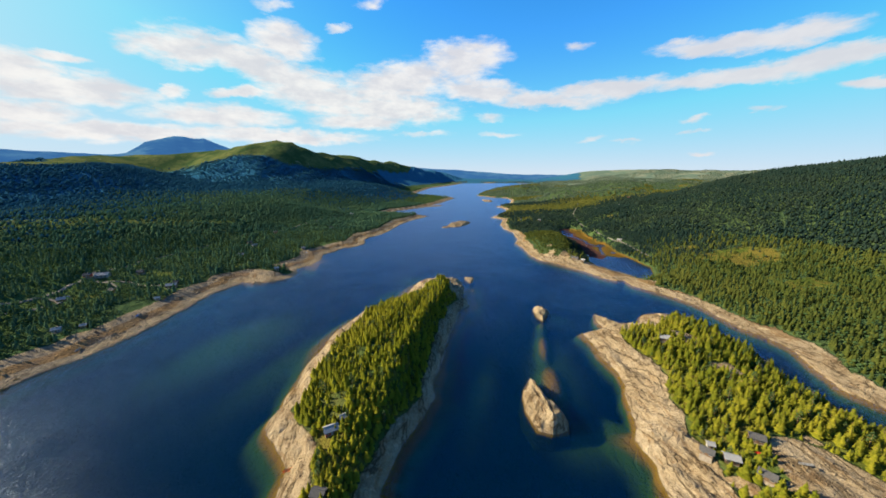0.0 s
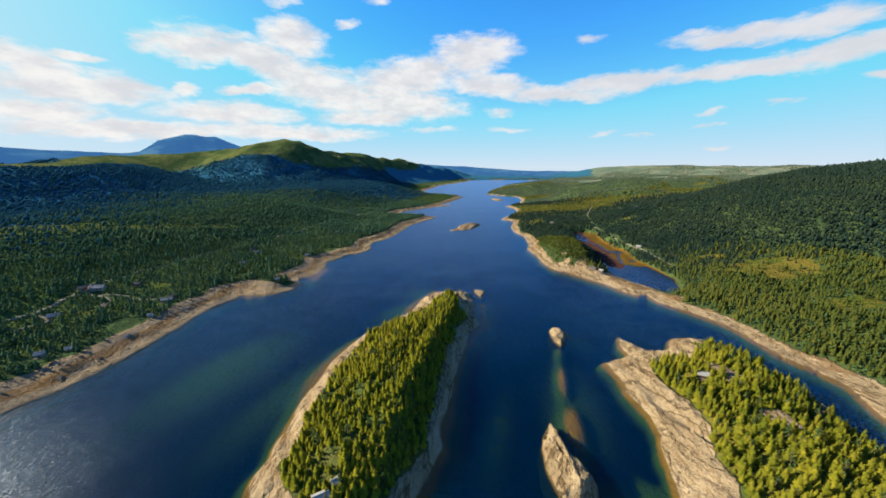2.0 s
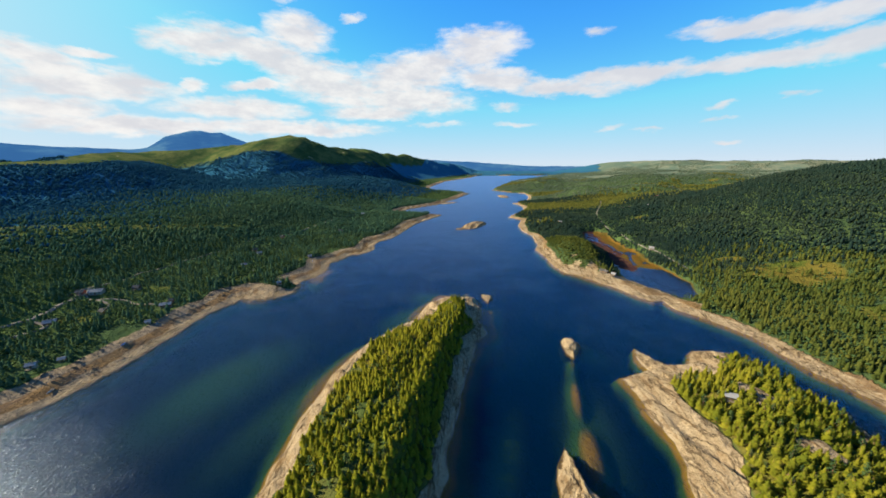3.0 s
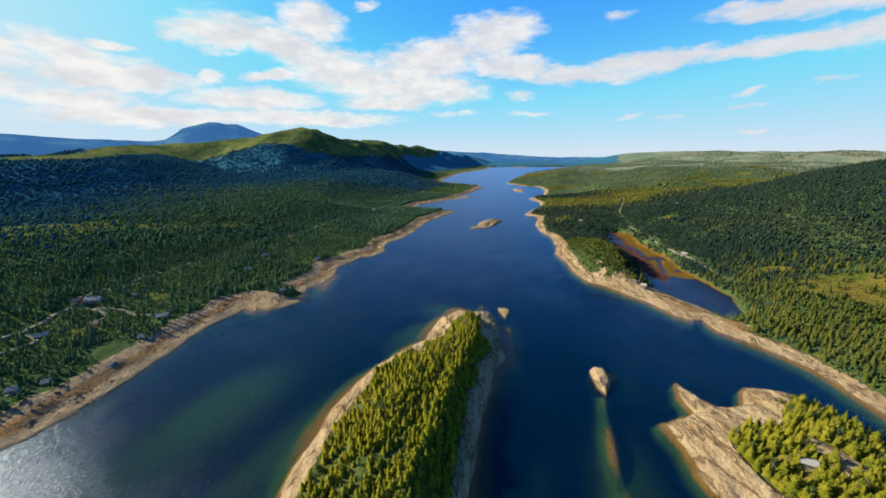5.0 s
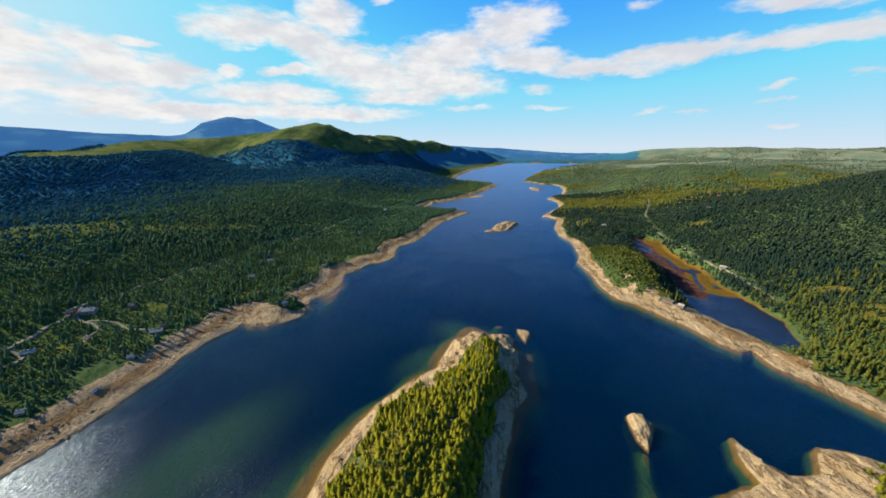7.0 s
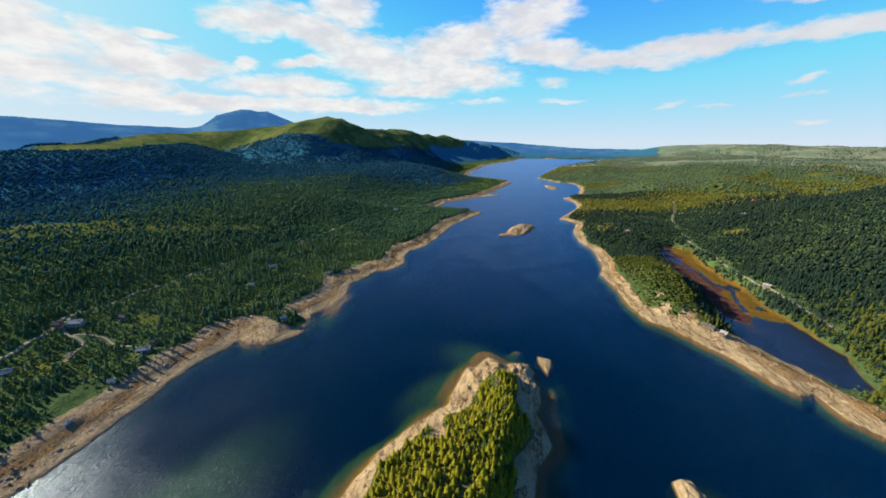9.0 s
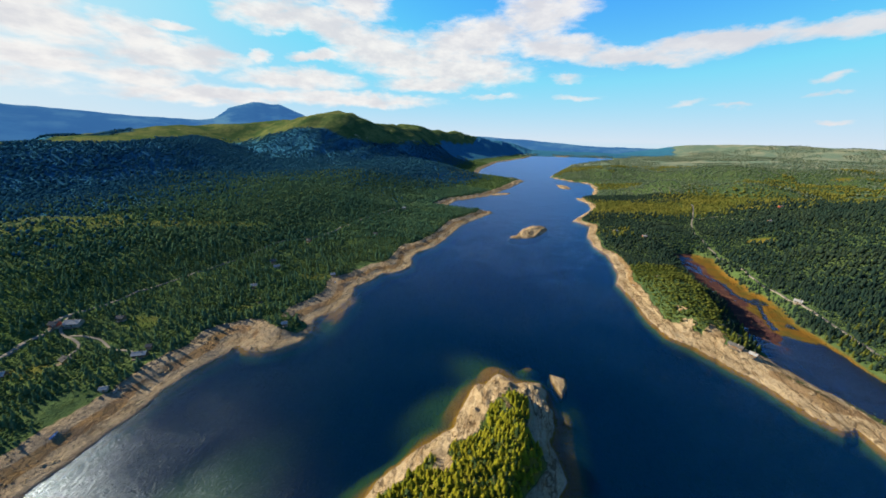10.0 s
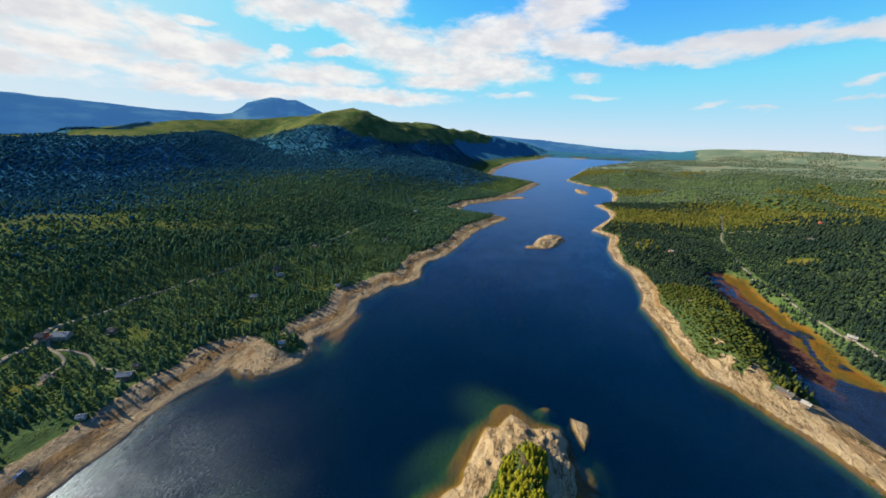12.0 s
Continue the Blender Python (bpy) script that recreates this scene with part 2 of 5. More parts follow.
def rock_material(name="shore_rock"):
    m, n, pos = material(name)
    c, relief = rock_color(n, pos)
    z = n.put("ShaderNodeSeparateXYZ", None, Vector=pos).outputs[2]
    wet = n.step(n.math("ADD", z, n.math("MULTIPLY", n.noise(pos, 0.5), -0.5)), 0.35, 0.0)
    wet.node.inputs[1].default_value, wet.node.inputs[2].default_value = -0.1, 0.25
    c = n.mix(wet, (0.10, 0.068, 0.035), c)
    # Below the waterline, light lost with depth is painted as near-black rock.
    under = n.mix(n.step(z, -1.6, -0.2), (0.002, 0.006, 0.004), (0.15, 0.085, 0.012))
    c = n.mix(n.step(z, -0.15, 0.0), under, c)
    finish(n, c, 0.85, relief, 1.0, 1.5)
    return m


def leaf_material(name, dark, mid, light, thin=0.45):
    """Needles or leaves: patches at three scales, and light through the thin parts."""
    m, n, pos = material(name)
    patch = n.noise(pos, 0.16, 3.0, 0.6)
    per = n.put("ShaderNodeNewGeometry").outputs["Random Per Island"]
    one = n.put("ShaderNodeObjectInfo").outputs["Random"]
    c = n.mix(n.step(n.math("ADD", patch, n.math("MULTIPLY", n.math("SUBTRACT", one, 0.5), 0.25)), 0.33, 0.66), dark, mid)
    c = n.mix(n.math("MULTIPLY", n.step(per, 0.45, 1.0), 0.45), c, light)
    c = n.mix(n.math("MULTIPLY", n.step(n.noise(pos, 0.014, 4.0, 0.6), 0.42, 0.66), 0.55), c, light)
    each = n.noise(n.put("ShaderNodeMapping", None, Vector=pos, Scale=(1.0, 1.0, 0.15)).outputs[0], 0.5, 2.0, 0.5)
    c = n.mix(n.math("MULTIPLY", n.step(each, 0.50, 0.62), 0.65), c, dark)
    fine = n.noise(pos, 3.5, 3.0)
    c = n.mix(n.math("MULTIPLY", n.step(fine, 0.5, 0.75), 0.4), c, dark)
    b = n.put("ShaderNodeBsdfPrincipled", None, Base_Color=c, Roughness=0.75)
    b.inputs["Specular IOR Level"].default_value = 0.0
    tr = n.put("ShaderNodeBsdfTranslucent", None, Color=n.mix(0.5, c, light))
    mx = n.put("ShaderNodeMixShader", None, i0=thin)
    n.t.links.new(b.outputs[0], mx.inputs[1])
    n.t.links.new(tr.outputs[0], mx.inputs[2])
    n.t.links.new(mx.outputs[0], n.put("ShaderNodeOutputMaterial").inputs[0])
    return m


def water_material():
    m, n, pos = material("lake_water")
    swell = n.noise(n.put("ShaderNodeMapping", None, Vector=pos, Rotation=(0.0, 0.0, 0.9), Scale=(1.0, 0.35, 1.0)).outputs[0], 0.9, 3.0, 0.6)
    chop = n.noise(pos, 2.6, 3.0, 0.6)
    calm = n.step(n.noise(pos, 0.012, 3.0), 0.36, 0.62)
    h = n.math("MULTIPLY", n.math("ADD", swell, n.math("MULTIPLY", chop, 0.3)), n.math("ADD", n.math("MULTIPLY", calm, 0.6), 0.4))
    bump = n.put("ShaderNodeBump", None, Strength=0.7, Distance=0.5, Height=h).outputs[0]
    clear = n.put("ShaderNodeBsdfTransparent", None, Color=(0.84, 0.90, 0.76)).outputs[0]
    blue = n.put("ShaderNodeBsdfDiffuse", None, Color=(0.0, 0.030, 0.118)).outputs[0]
    inner = n.put("ShaderNodeMixShader", None, i0=0.13)
    n.t.links.new(clear, inner.inputs[1])
    n.t.links.new(blue, inner.inputs[2])
    shine = n.put("ShaderNodeBsdfGlossy", {"distribution": "BECKMANN"}, Color=(0.48, 0.64, 0.93), Roughness=0.37, Normal=bump).outputs[0]
    tilt = n.put("ShaderNodeLayerWeight", None, Blend=0.5, Normal=bump).outputs["Facing"]
    fres = n.math("ADD", 0.010, n.math("MULTIPLY", n.math("POWER", tilt, 4.3), 0.98))
    mx = n.put("ShaderNodeMixShader", None, i0=n.math("MULTIPLY", fres, 0.95))
    n.t.links.new(inner.outputs[0], mx.inputs[1])
    n.t.links.new(shine, mx.inputs[2])
    n.t.links.new(mx.outputs[0], n.put("ShaderNodeOutputMaterial").inputs[0])
    return m


def plain_material(name, color, other, scale=2.0, rough=0.7, amount=0.3, grain=(1, 1, 1), metal=0.0):
    m, n, pos = material(name)
    p = n.put("ShaderNodeMapping", None, Vector=pos, Scale=grain).outputs[0]
    f, g = n.noise(p, scale, 5.0, 0.6), n.noise(p, scale * 9, 3.0, 0.6)
    c = n.mix(n.step(f, 0.35, 0.68), color, other)
    finish(n, c, rough, g, amount, 0.05, Metallic=metal)
    return m


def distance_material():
    """Far mountains kilometres behind the lake; blue air is put into colour and glow."""
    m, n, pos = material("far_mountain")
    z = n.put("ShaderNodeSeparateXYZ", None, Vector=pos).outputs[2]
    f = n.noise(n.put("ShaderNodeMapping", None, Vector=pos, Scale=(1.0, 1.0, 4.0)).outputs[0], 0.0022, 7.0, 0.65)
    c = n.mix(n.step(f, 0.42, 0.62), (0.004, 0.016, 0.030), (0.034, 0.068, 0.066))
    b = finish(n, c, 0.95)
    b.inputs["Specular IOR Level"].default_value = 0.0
    # Even blue glow that imitates haze in front of the slopes.
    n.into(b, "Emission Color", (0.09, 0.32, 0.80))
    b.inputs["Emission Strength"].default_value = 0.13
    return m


GROUND, ROCK, WATER, DISTANCE = ground_material(), rock_material(), water_material(), distance_material()
PINE = leaf_material("pine_needles", (0.098, 0.128, 0.016), (0.210, 0.228, 0.020), (0.345, 0.310, 0.036), 0.5)
BIRCH = leaf_material("birch_leaves", (0.044, 0.092, 0.044), (0.078, 0.134, 0.052), (0.112, 0.154, 0.050), 0.5)
# Sun on the band between cloud shadows is put into this lighter colour.
SUNNY = leaf_material("sunlit_birch_leaves", (0.060, 0.082, 0.022), (0.100, 0.112, 0.030), (0.165, 0.156, 0.036))
SPRUCE = leaf_material("spruce_needles", (0.040, 0.098, 0.074), (0.062, 0.132, 0.086), (0.100, 0.155, 0.074), 0.5)
# Distance haze is put into this paler, greyer leaf colour.
PALE = leaf_material("hazy_birch_leaves", (0.070, 0.115, 0.090), (0.100, 0.145, 0.110), (0.140, 0.165, 0.112))
# Blue haze and shade of the far western slopes are put into this colour.
DEEP = leaf_material("hazy_spruce_needles", (0.020, 0.086, 0.150), (0.025, 0.098, 0.164), (0.032, 0.110, 0.162), 0.6)
OLIVE = leaf_material("young_pine_needles", (0.044, 0.068, 0.020), (0.078, 0.102, 0.024), (0.130, 0.138, 0.032), 0.5)
# Cloud shade over the eastern woods is put into this darker colour.
DARK = leaf_material("shaded_spruce_needles", (0.011, 0.027, 0.026), (0.017, 0.036, 0.032), (0.031, 0.047, 0.032), 0.35)
BARK = plain_material("bark", (0.12, 0.075, 0.045), (0.20, 0.14, 0.09), 3.0, 0.9, 0.6)
GRAVEL = plain_material("gravel", (0.11, 0.106, 0.100), (0.16, 0.152, 0.14), 0.6, 0.95)
RED = plain_material("red_boards", (0.26, 0.035, 0.025), (0.19, 0.028, 0.022), 1.5, 0.75, 0.4, (6, 6, 0.4))
BROWN = plain_material("brown_boards", (0.085, 0.050, 0.030), (0.14, 0.085, 0.05), 1.5, 0.8, 0.4, (6, 6, 0.4))
WHITE = plain_material("white_boards", (0.24, 0.24, 0.24), (0.19, 0.19, 0.19), 1.5, 0.6, 0.3, (6, 6, 0.4))
YELLOW = plain_material("ochre_boards", (0.30, 0.18, 0.05), (0.24, 0.14, 0.04), 1.5, 0.7, 0.3, (6, 6, 0.4))
STEEL = plain_material("sheet_roof", (0.23, 0.24, 0.265), (0.17, 0.18, 0.20), 1.2, 0.85, 0.2, (1, 6, 1))
SLATE = plain_material("dark_roof", (0.055, 0.058, 0.065), (0.085, 0.085, 0.09), 1.2, 0.9, 0.4, (1, 5, 1))
TURF = plain_material("turf_roof", (0.09, 0.11, 0.02), (0.15, 0.14, 0.03), 1.0, 0.95, 0.8)
GLASS = plain_material("window_glass", (0.03, 0.04, 0.05), (0.05, 0.06, 0.075), 0.7, 0.06, 0.0)
ORANGE = plain_material("orange_hull", (0.62, 0.20, 0.04), (0.50, 0.15, 0.03), 1.0, 0.35, 0.1)


# ---- plan of the valley ----
def lattice(ix, iy, seed):
    n = (ix.astype(np.int64) * 374761393 + iy.astype(np.int64) * 668265263 + seed * 974634777) & 0xFFFFFFFF
    n = ((n ^ (n >> 13)) * 1274126177) & 0xFFFFFFFF
    return ((n ^ (n >> 16)) & 0xFFFF) / 65535.0


def rough1(x, y, size, seed=0):
    """Smooth random heights in -1 .. 1 with bumps of that size."""
    x, y = np.asarray(x, float) / size, np.asarray(y, float) / size
    ix, iy = np.floor(x), np.floor(y)
    fx, fy = x - ix, y - iy
    fx, fy = fx * fx * (3 - 2 * fx), fy * fy * (3 - 2 * fy)
    a, b = lattice(ix, iy, seed), lattice(ix + 1, iy, seed)
    c, d = lattice(ix, iy + 1, seed), lattice(ix + 1, iy + 1, seed)
    return 2 * ((a + (b - a) * fx) * (1 - fy) + (c + (d - c) * fx) * fy) - 1


def rough(x, y, size, seed=0, octaves=4, gain=0.5):
    total, k, norm = 0.0, 1.0, 0.0
    for i in range(octaves):
        ca, sa = math.cos(0.6 * i), math.sin(0.6 * i)
        total = total + k * rough1(x * ca - y * sa, x * sa + y * ca, size / 2 ** i, seed + i * 17)
        norm += k
        k *= gain
    return total / norm


def smooth(x, lo, hi):
    t = np.clip((np.asarray(x, float) - lo) / (hi - lo), 0, 1)
    return t * t * (3 - 2 * t)


def inland(poly, x, y):
    """Distance from the outline, positive inside."""
    x, y = np.asarray(x, float), np.asarray(y, float)
    best, inside = np.full(x.shape, 1e18), np.zeros(x.shape, bool)
    for (ax, ay), (bx, by) in zip(poly, poly[1:] + poly[:1]):
        dx, dy = bx - ax, by - ay
        t = np.clip(((x - ax) * dx + (y - ay) * dy) / (dx * dx + dy * dy + 1e-9), 0, 1)
        best = np.minimum(best, (x - ax - t * dx) ** 2 + (y - ay - t * dy) ** 2)
        if ay != by:
            inside ^= ((ay > y) != (by > y)) & (x < (bx - ax) * (y - ay) / (by - ay) + ax)
    return np.where(inside, 1, -1) * np.sqrt(best)


def near_line(line, x, y):
    """Distance to a line of (x, y, value), and the value beside it."""
    best, val = np.full(np.shape(x), 1e18), np.zeros(np.shape(x))
    for (ax, ay, av), (bx, by, bv) in zip(line, line[1:]):
        dx, dy = bx - ax, by - ay
        t = np.clip(((x - ax) * dx + (y - ay) * dy) / (dx * dx + dy * dy + 1e-9), 0, 1)
        d = (x - ax - t * dx) ** 2 + (y - ay - t * dy) ** 2
        val = np.where(d < best, av + t * (bv - av), val)
        best = np.minimum(best, d)
    return np.sqrt(best), val


# shores, in metres
WEST_NEAR = [(-260, -700), (-240, -100), (-232, 60), (-229, 140), (-223, 167), (-216, 187), (-213, 203), (-211, 222), (-212, 240),
             (-211, 252), (-214, 270), (-213, 284), (-208, 298), (-205, 311), (-210, 324), (-195, 317), (-181, 318), (-171, 325),
             (-162, 337), (-162, 352), (-170, 368), (-161, 387), (-157, 413), (-165, 438), (-157, 447), (-149, 476), (-137, 482)]
WEST_FAR = [(-126, 498), (-125, 512), (-130, 535), (-128, 560), (-111, 586), (-101, 642), (-90, 722), (-66, 780), (-33, 855), (-60, 872),
            (-110, 885), (-151, 893), (-138, 961), (-62, 1060), (-2, 1241), (64, 1490), (-20, 1540), (-145, 1627), (-147, 1898), (-91, 2433), (120, 3100), (209, 3520)]
EAST_FAR = [(904, 3390), (386, 2464), (308, 2176), (160, 1636), (225, 1495), (284, 1452), (272, 1318), (230, 1167), (173, 1099),
            (191, 1020), (185, 956), (117, 817), (144, 780), (124, 708), (122, 651), (131, 615), (126, 552), (115, 514), (118, 476), (119, 436)]
EAST_NEAR = [(124, 407), (140, 392), (152, 372), (162, 356), (172, 334), (179, 323), (190, 328), (188, 316), (190, 306), (205, 285), (214, 268),
             (216, 250), (214, 222), (221, 207), (222, 189), (212, 167), (207, 150), (212, 135), (225, 100), (240, 40), (250, -100), (270, -700)]
WEST = WEST_NEAR + WEST_FAR + [(300, 5200), (-5200, 5200), (-5200, -700)]
EAST = [(700, 5200), (900, 3900)] + EAST_FAR + EAST_NEAR + [(5200, -700), (5200, 5200)]
FAR_END = [(-900, 5200), (-500, 3750), (150, 3540), (215, 3522), (600, 3560), (930, 3480), (1500, 3620), (2000, 5200)]
ISLE_A = [(-20, 320), (-12, 332), (-4, 328), (0, 325), (15, 328), (19, 321), (18, 314), (21, 305), (20, 296), (17, 283), (22, 263), (13, 249), (11, 237), (4, 203), (-1, 176), (-5, 154),
          (-5, 143), (-10, 128), (-15, 118), (-19, 108), (-22, 95), (-25, 60), (-32, 35), (-45, 28), (-56, 45), (-58, 70), (-58, 91),
          (-60, 103), (-68, 111), (-78, 122), (-80, 129), (-77, 138), (-79, 150), (-79, 170), (-78, 191), (-75, 212), (-69, 236),
          (-60, 251), (-49, 267), (-34, 281), (-32, 296), (-28, 312), (-26, 318)]
ISLE_B = [(97, 211), (108, 216), (117, 220), (117, 232), (122, 244), (127, 233), (133, 226), (147, 228), (152, 236), (159, 243), (172, 242),
          (184, 232), (190, 215), (191, 200), (193, 185), (191, 165), (189, 150), (188, 135), (190, 110), (198, 80), (203, 40), (190, 0),
          (150, -20), (110, -5), (85, 30), (76, 65), (78, 91), (83, 104), (80, 117), (85, 124), (90, 137), (93, 146), (97, 152), (99, 163),
          (98, 179), (98, 198)]
MARSH = [(224, 640), (217, 600), (201, 520), (202, 477), (192, 429), (186, 404), (186, 383), (199, 362), (212, 336), (232, 338), (246, 372),
         (250, 426), (246, 452), (256, 493), (252, 521), (254, 571), (268, 622), (250, 645)]
STREAM = [(236, 640, 0), (228, 612, 0), (236, 592, 0), (226, 566, 0), (236, 538, 0), (230, 512, 0), (239, 486, 0), (228, 462, 0), (222, 440, 0)]
# crests: x, y, height
CREST_SHELF = [(-3200, 300, 55), (-2100, 480, 68), (-1350, 640, 95), (-1040, 800, 118), (-1250, 1130, 130), (-1523, 1446, 150)]
CREST_W = [(-1900, 1500, 130), (-1523, 1446, 150), (-1557, 1693, 182), (-1156, 1872, 224), (-967, 1751, 226),
           (-783, 1620, 246), (-735, 1720, 212), (-732, 1968, 208), (-819, 2678, 226), (-495, 3161, 186), (-372, 3480, 158), (-150, 4000, 120)]
CREST_RIM = [(-4450, 200, 10), (-4390, 1180, 10), (-3860, 2410, 10), (-3450, 2960, 10), (-3040, 3380, 10), (-2000, 4200, 10), (-315, 4490, 10), (470, 4475, 10),
             (1165, 4350, 10), (1500, 4250, 60), (1760, 4140, 108), (2110, 3970, 126), (2610, 3420, 124), (3100, 3000, 112), (3450, 2750, 116), (3900, 1900, 130), (4300, 0, 150)]
CREST_E = [(560, 800, 56), (656, 740, 92), (740, 660, 112), (800, 602, 126), (900, 450, 140), (950, 100, 148), (950, -300, 140)]


# clearings: x, y, half length, half width, turn
GLADES = [(-560, 425, 110, 48, 0.5), (-410, 505, 105, 17, 0.55), (-212, 438, 18, 10, 0.3), (-298, 322, 18, 9, 0.2), (-300, 262, 16, 10, 0.2), (-238, 362, 10, 7, 0.3),
          (345, 370, 52, 30, 0.2), (312, 420, 20, 8, 0.0), (325, 280, 26, 14, 0.3), (510, 930, 50, 26, 0.4), (420, 820, 30, 16, 0.2), (473, 1222, 24, 52, 0.0), (929, 1293, 40, 16, 0.2), (334, 651, 16, 10, 0.0)]


def shoals(x, y):
    """How far the bed is lifted by sand bars."""
    s = np.zeros(np.shape(x))
    for cx, cy, lx, ly, turn, top in ((-143, 208, 28, 56, 0.35, 5.6), (-92, 190, 17, 60, 0.35, 4.6), (75, 230, 4, 18, 0.3, 7.6), (66, 196, 5.5, 28, 0.25, 8.6), (60, 160, 9, 26, 0.2, 8.7), (66, 172, 18, 50, 0.2, 4.6), (20, 155, 10, 40, 0.3, 4.4),
                                      (-154, 385, 10, 32, 0.0, 8.7), (-20, 336, 32, 20, 0.5, 5.6), (9, 344, 7, 4.5, -0.3, 8.6), (62, 124, 17, 18, 0, 5.0), (90, 245, 15, 15, 0, 4.8), (31, 288, 9, 46, 0.1, 5.6), (-46, 298, 16, 32, 0.6, 5.2)):
        c, n = math.cos(turn), math.sin(turn)
        u, v = ((x - cx) * c - (y - cy) * n) / lx, ((x - cx) * n + (y - cy) * c) / ly
        s = np.maximum(s, top * np.exp(-0.75 * (u * u + v * v)))
    return s


def land(x, y):
    """Height of the ground sheet (banks and lake bed), cover of plants, and bog."""
    x, y = np.asarray(x, float), np.asarray(y, float)
    jag = 2.2 * rough(x, y, 16, 3, 4) * smooth(y, 2500, 900)
    dw, de, df = inland(WEST, x, y), inland(EAST, x, y), inland(FAR_END, x, y)
    d = np.maximum(np.maximum(dw, de), df) + jag
    dm = inland(MARSH, x, y) + 3 * rough(x, y, 14, 8, 3)
    edge = np.where(dw > de, 27.0, 14.0) + 6 * rough(x, y, 45, 5, 3)
    din = np.where(x > 0, np.minimum(d, -dm * 0.8 + 4), d)
    shore = 5.2 * smooth(din, 0, 30) + (1.5 * rough(x, y, 9, 21, 4) - 1.2 * np.abs(rough(x * 0.5 + y * 0.2, y, 14, 25, 4))) * smooth(din, 1, 10) + np.clip(din, 0, 2) * 0.3
    away = np.clip(d - 30, 0, None)
    hill = 0.06 * np.clip(away, 0, 700) + 14 * rough(x, y, 190, 31, 4) * smooth(away, 0, 220) + 4 * rough(x, y, 40, 41, 3) * smooth(away, 0, 80)
    hill = hill * (1 - 0.6 * smooth(y, 1500, 2600) * smooth(x, -300, 0) * smooth(x, 1700, 1100))
    knoll = 14 * np.exp(-((x - 158) / 28) ** 2 - ((y - 470) / 60) ** 2) + 6 * np.exp(-((x + 182) / 13) ** 2 - ((y - 352) / 10) ** 2) * 0.4
    for cx, cy, high, reach in ((425, 1180, 26, 70), (610, 1110, 22, 90), (760, 1500, 34, 170), (430, 1760, 26, 150), (1050, 1420, 26, 150)):
        knoll = knoll + high * np.exp(-((x - cx) ** 2 + (y - cy) ** 2) / reach ** 2)
    z = shore + np.maximum(hill, -3) + knoll * smooth(din, 3, 25)
    w = 0.0
    for line in (CREST_SHELF, CREST_W):
        near, hc = near_line(line, x, y)
        u = near / 1500
        w = w + np.exp(hc * (1 + 0.07 * rough(x, y, 320, 51, 4)) * (0.64 * (1 - smooth(u, 0.08, 0.29)) + 0.36 * np.clip(1 - u, 0, 1)) / 22)
    w = 22 * np.log(w) - 15 * smooth(w, 2, 0)
    w += ((24 + 34 * smooth(x, -1150, -900)) * (0.4 - np.abs(rough(x, y, 300, 61, 5, 0.55))) - 14) * smooth(u, 0.45, 0.1) + 9 * rough(x, y, 60, 65, 3) * smooth(u, 0.5, 0.2)
    w = w - 26 * np.abs(rough(x, y, 190, 67, 4)) * smooth(u, 0.22, 0.04) * smooth(x, -1500, -1100)
    near, hc = near_line(CREST_RIM, x, y)
    r = hc * (1 - smooth(near, 0, 800)) + 18 * rough(x, y, 300, 81, 4) * smooth(near, 900, 200)
    near = near_line(CREST_E, x, y)[0]
    hc = np.interp((x - 560) * 0.697 - (y - 800) * 0.717, [-200, 0, 110, 226, 309, 488, 774], [40, 56, 90, 112, 126, 140, 148])
    beyond = (x - 656) * 0.717 + (y - 740) * 0.697 > 0
    e = hc * (1 - smooth(near, 0, np.where(beyond, 300, 720))) + 6 * rough(x, y, 120, 91, 4) * smooth(near, 800, 200)
    big = np.maximum(np.maximum(w, r), e)
    z = np.maximum(z, big * smooth(d, 20, 320)) + 0.25 * np.minimum(z, big) * smooth(d, 20, 320)
    # marsh behind the eastern beach, open water along its western side
    wet = smooth(dm, -6, 4)
    side = smooth(x - (196 + 0.045 * (y - 400)) + 7 * rough(x, y, 30, 101, 3), -11 - 6 * smooth(y, 400, 520), 9 - 6 * smooth(y, 400, 520)) * smooth(y, 320, 470) + 0.4 * smooth(y, 430, 560)
    z = z * (1 - wet) + wet * (-0.9 + 1.1 * np.clip(side, 0, 1) + 0.55 * rough(x, y, 16, 111, 4))
    mud = smooth(219 + 0.15 * (y - 436) - x + 9 * rough(x, y, 26, 115, 3), -7, 7)
    z = np.where((near_line(STREAM, x, y)[0] < 1.7) & (wet > 0.5), -0.5, z)
    # lake bed
    isle = np.maximum(inland(ISLE_A, x, y), inland(ISLE_B, x, y)) + 3 * rough(x, y, 22, 121, 3)
    out = np.minimum(-d, np.maximum(-isle, 0) * 0.9)
    bed = -np.clip(out * np.where(dw > -60, 1.1, np.where(de > -40, 2.6, 0.8 + 1.8 * smooth(x, 78, 92))), 0, 9.5) - 0.25
    bed = np.where(isle > -0.5, -1.6, bed)
    bed = np.minimum(bed + shoals(x, y) * smooth(-bed, 0.2, 8.0), -0.35)
    z = np.where(d > 0, z, bed)
    veg = smooth(d, edge - 5, edge + 5)
    spit = smooth(inland(MARSH, x, y), -34, -26) * smooth(y, 398, 388) * smooth(205 + 0.5 * np.clip(335 - y, 0, 60) - x, -4, 4) * (x > 120)
    veg = veg * (1 - spit * (0.55 + 0.45 * smooth(rough(x, y, 14, 119, 3), 0.35, 0.15)))
    veg = np.maximum(veg, smooth(13 - np.hypot((x + 182), (y - 352) * 1.2), -2, 3))
    outcrop = np.exp(-((x - 165) / 30) ** 2 - ((y - 450) / 80) ** 2)
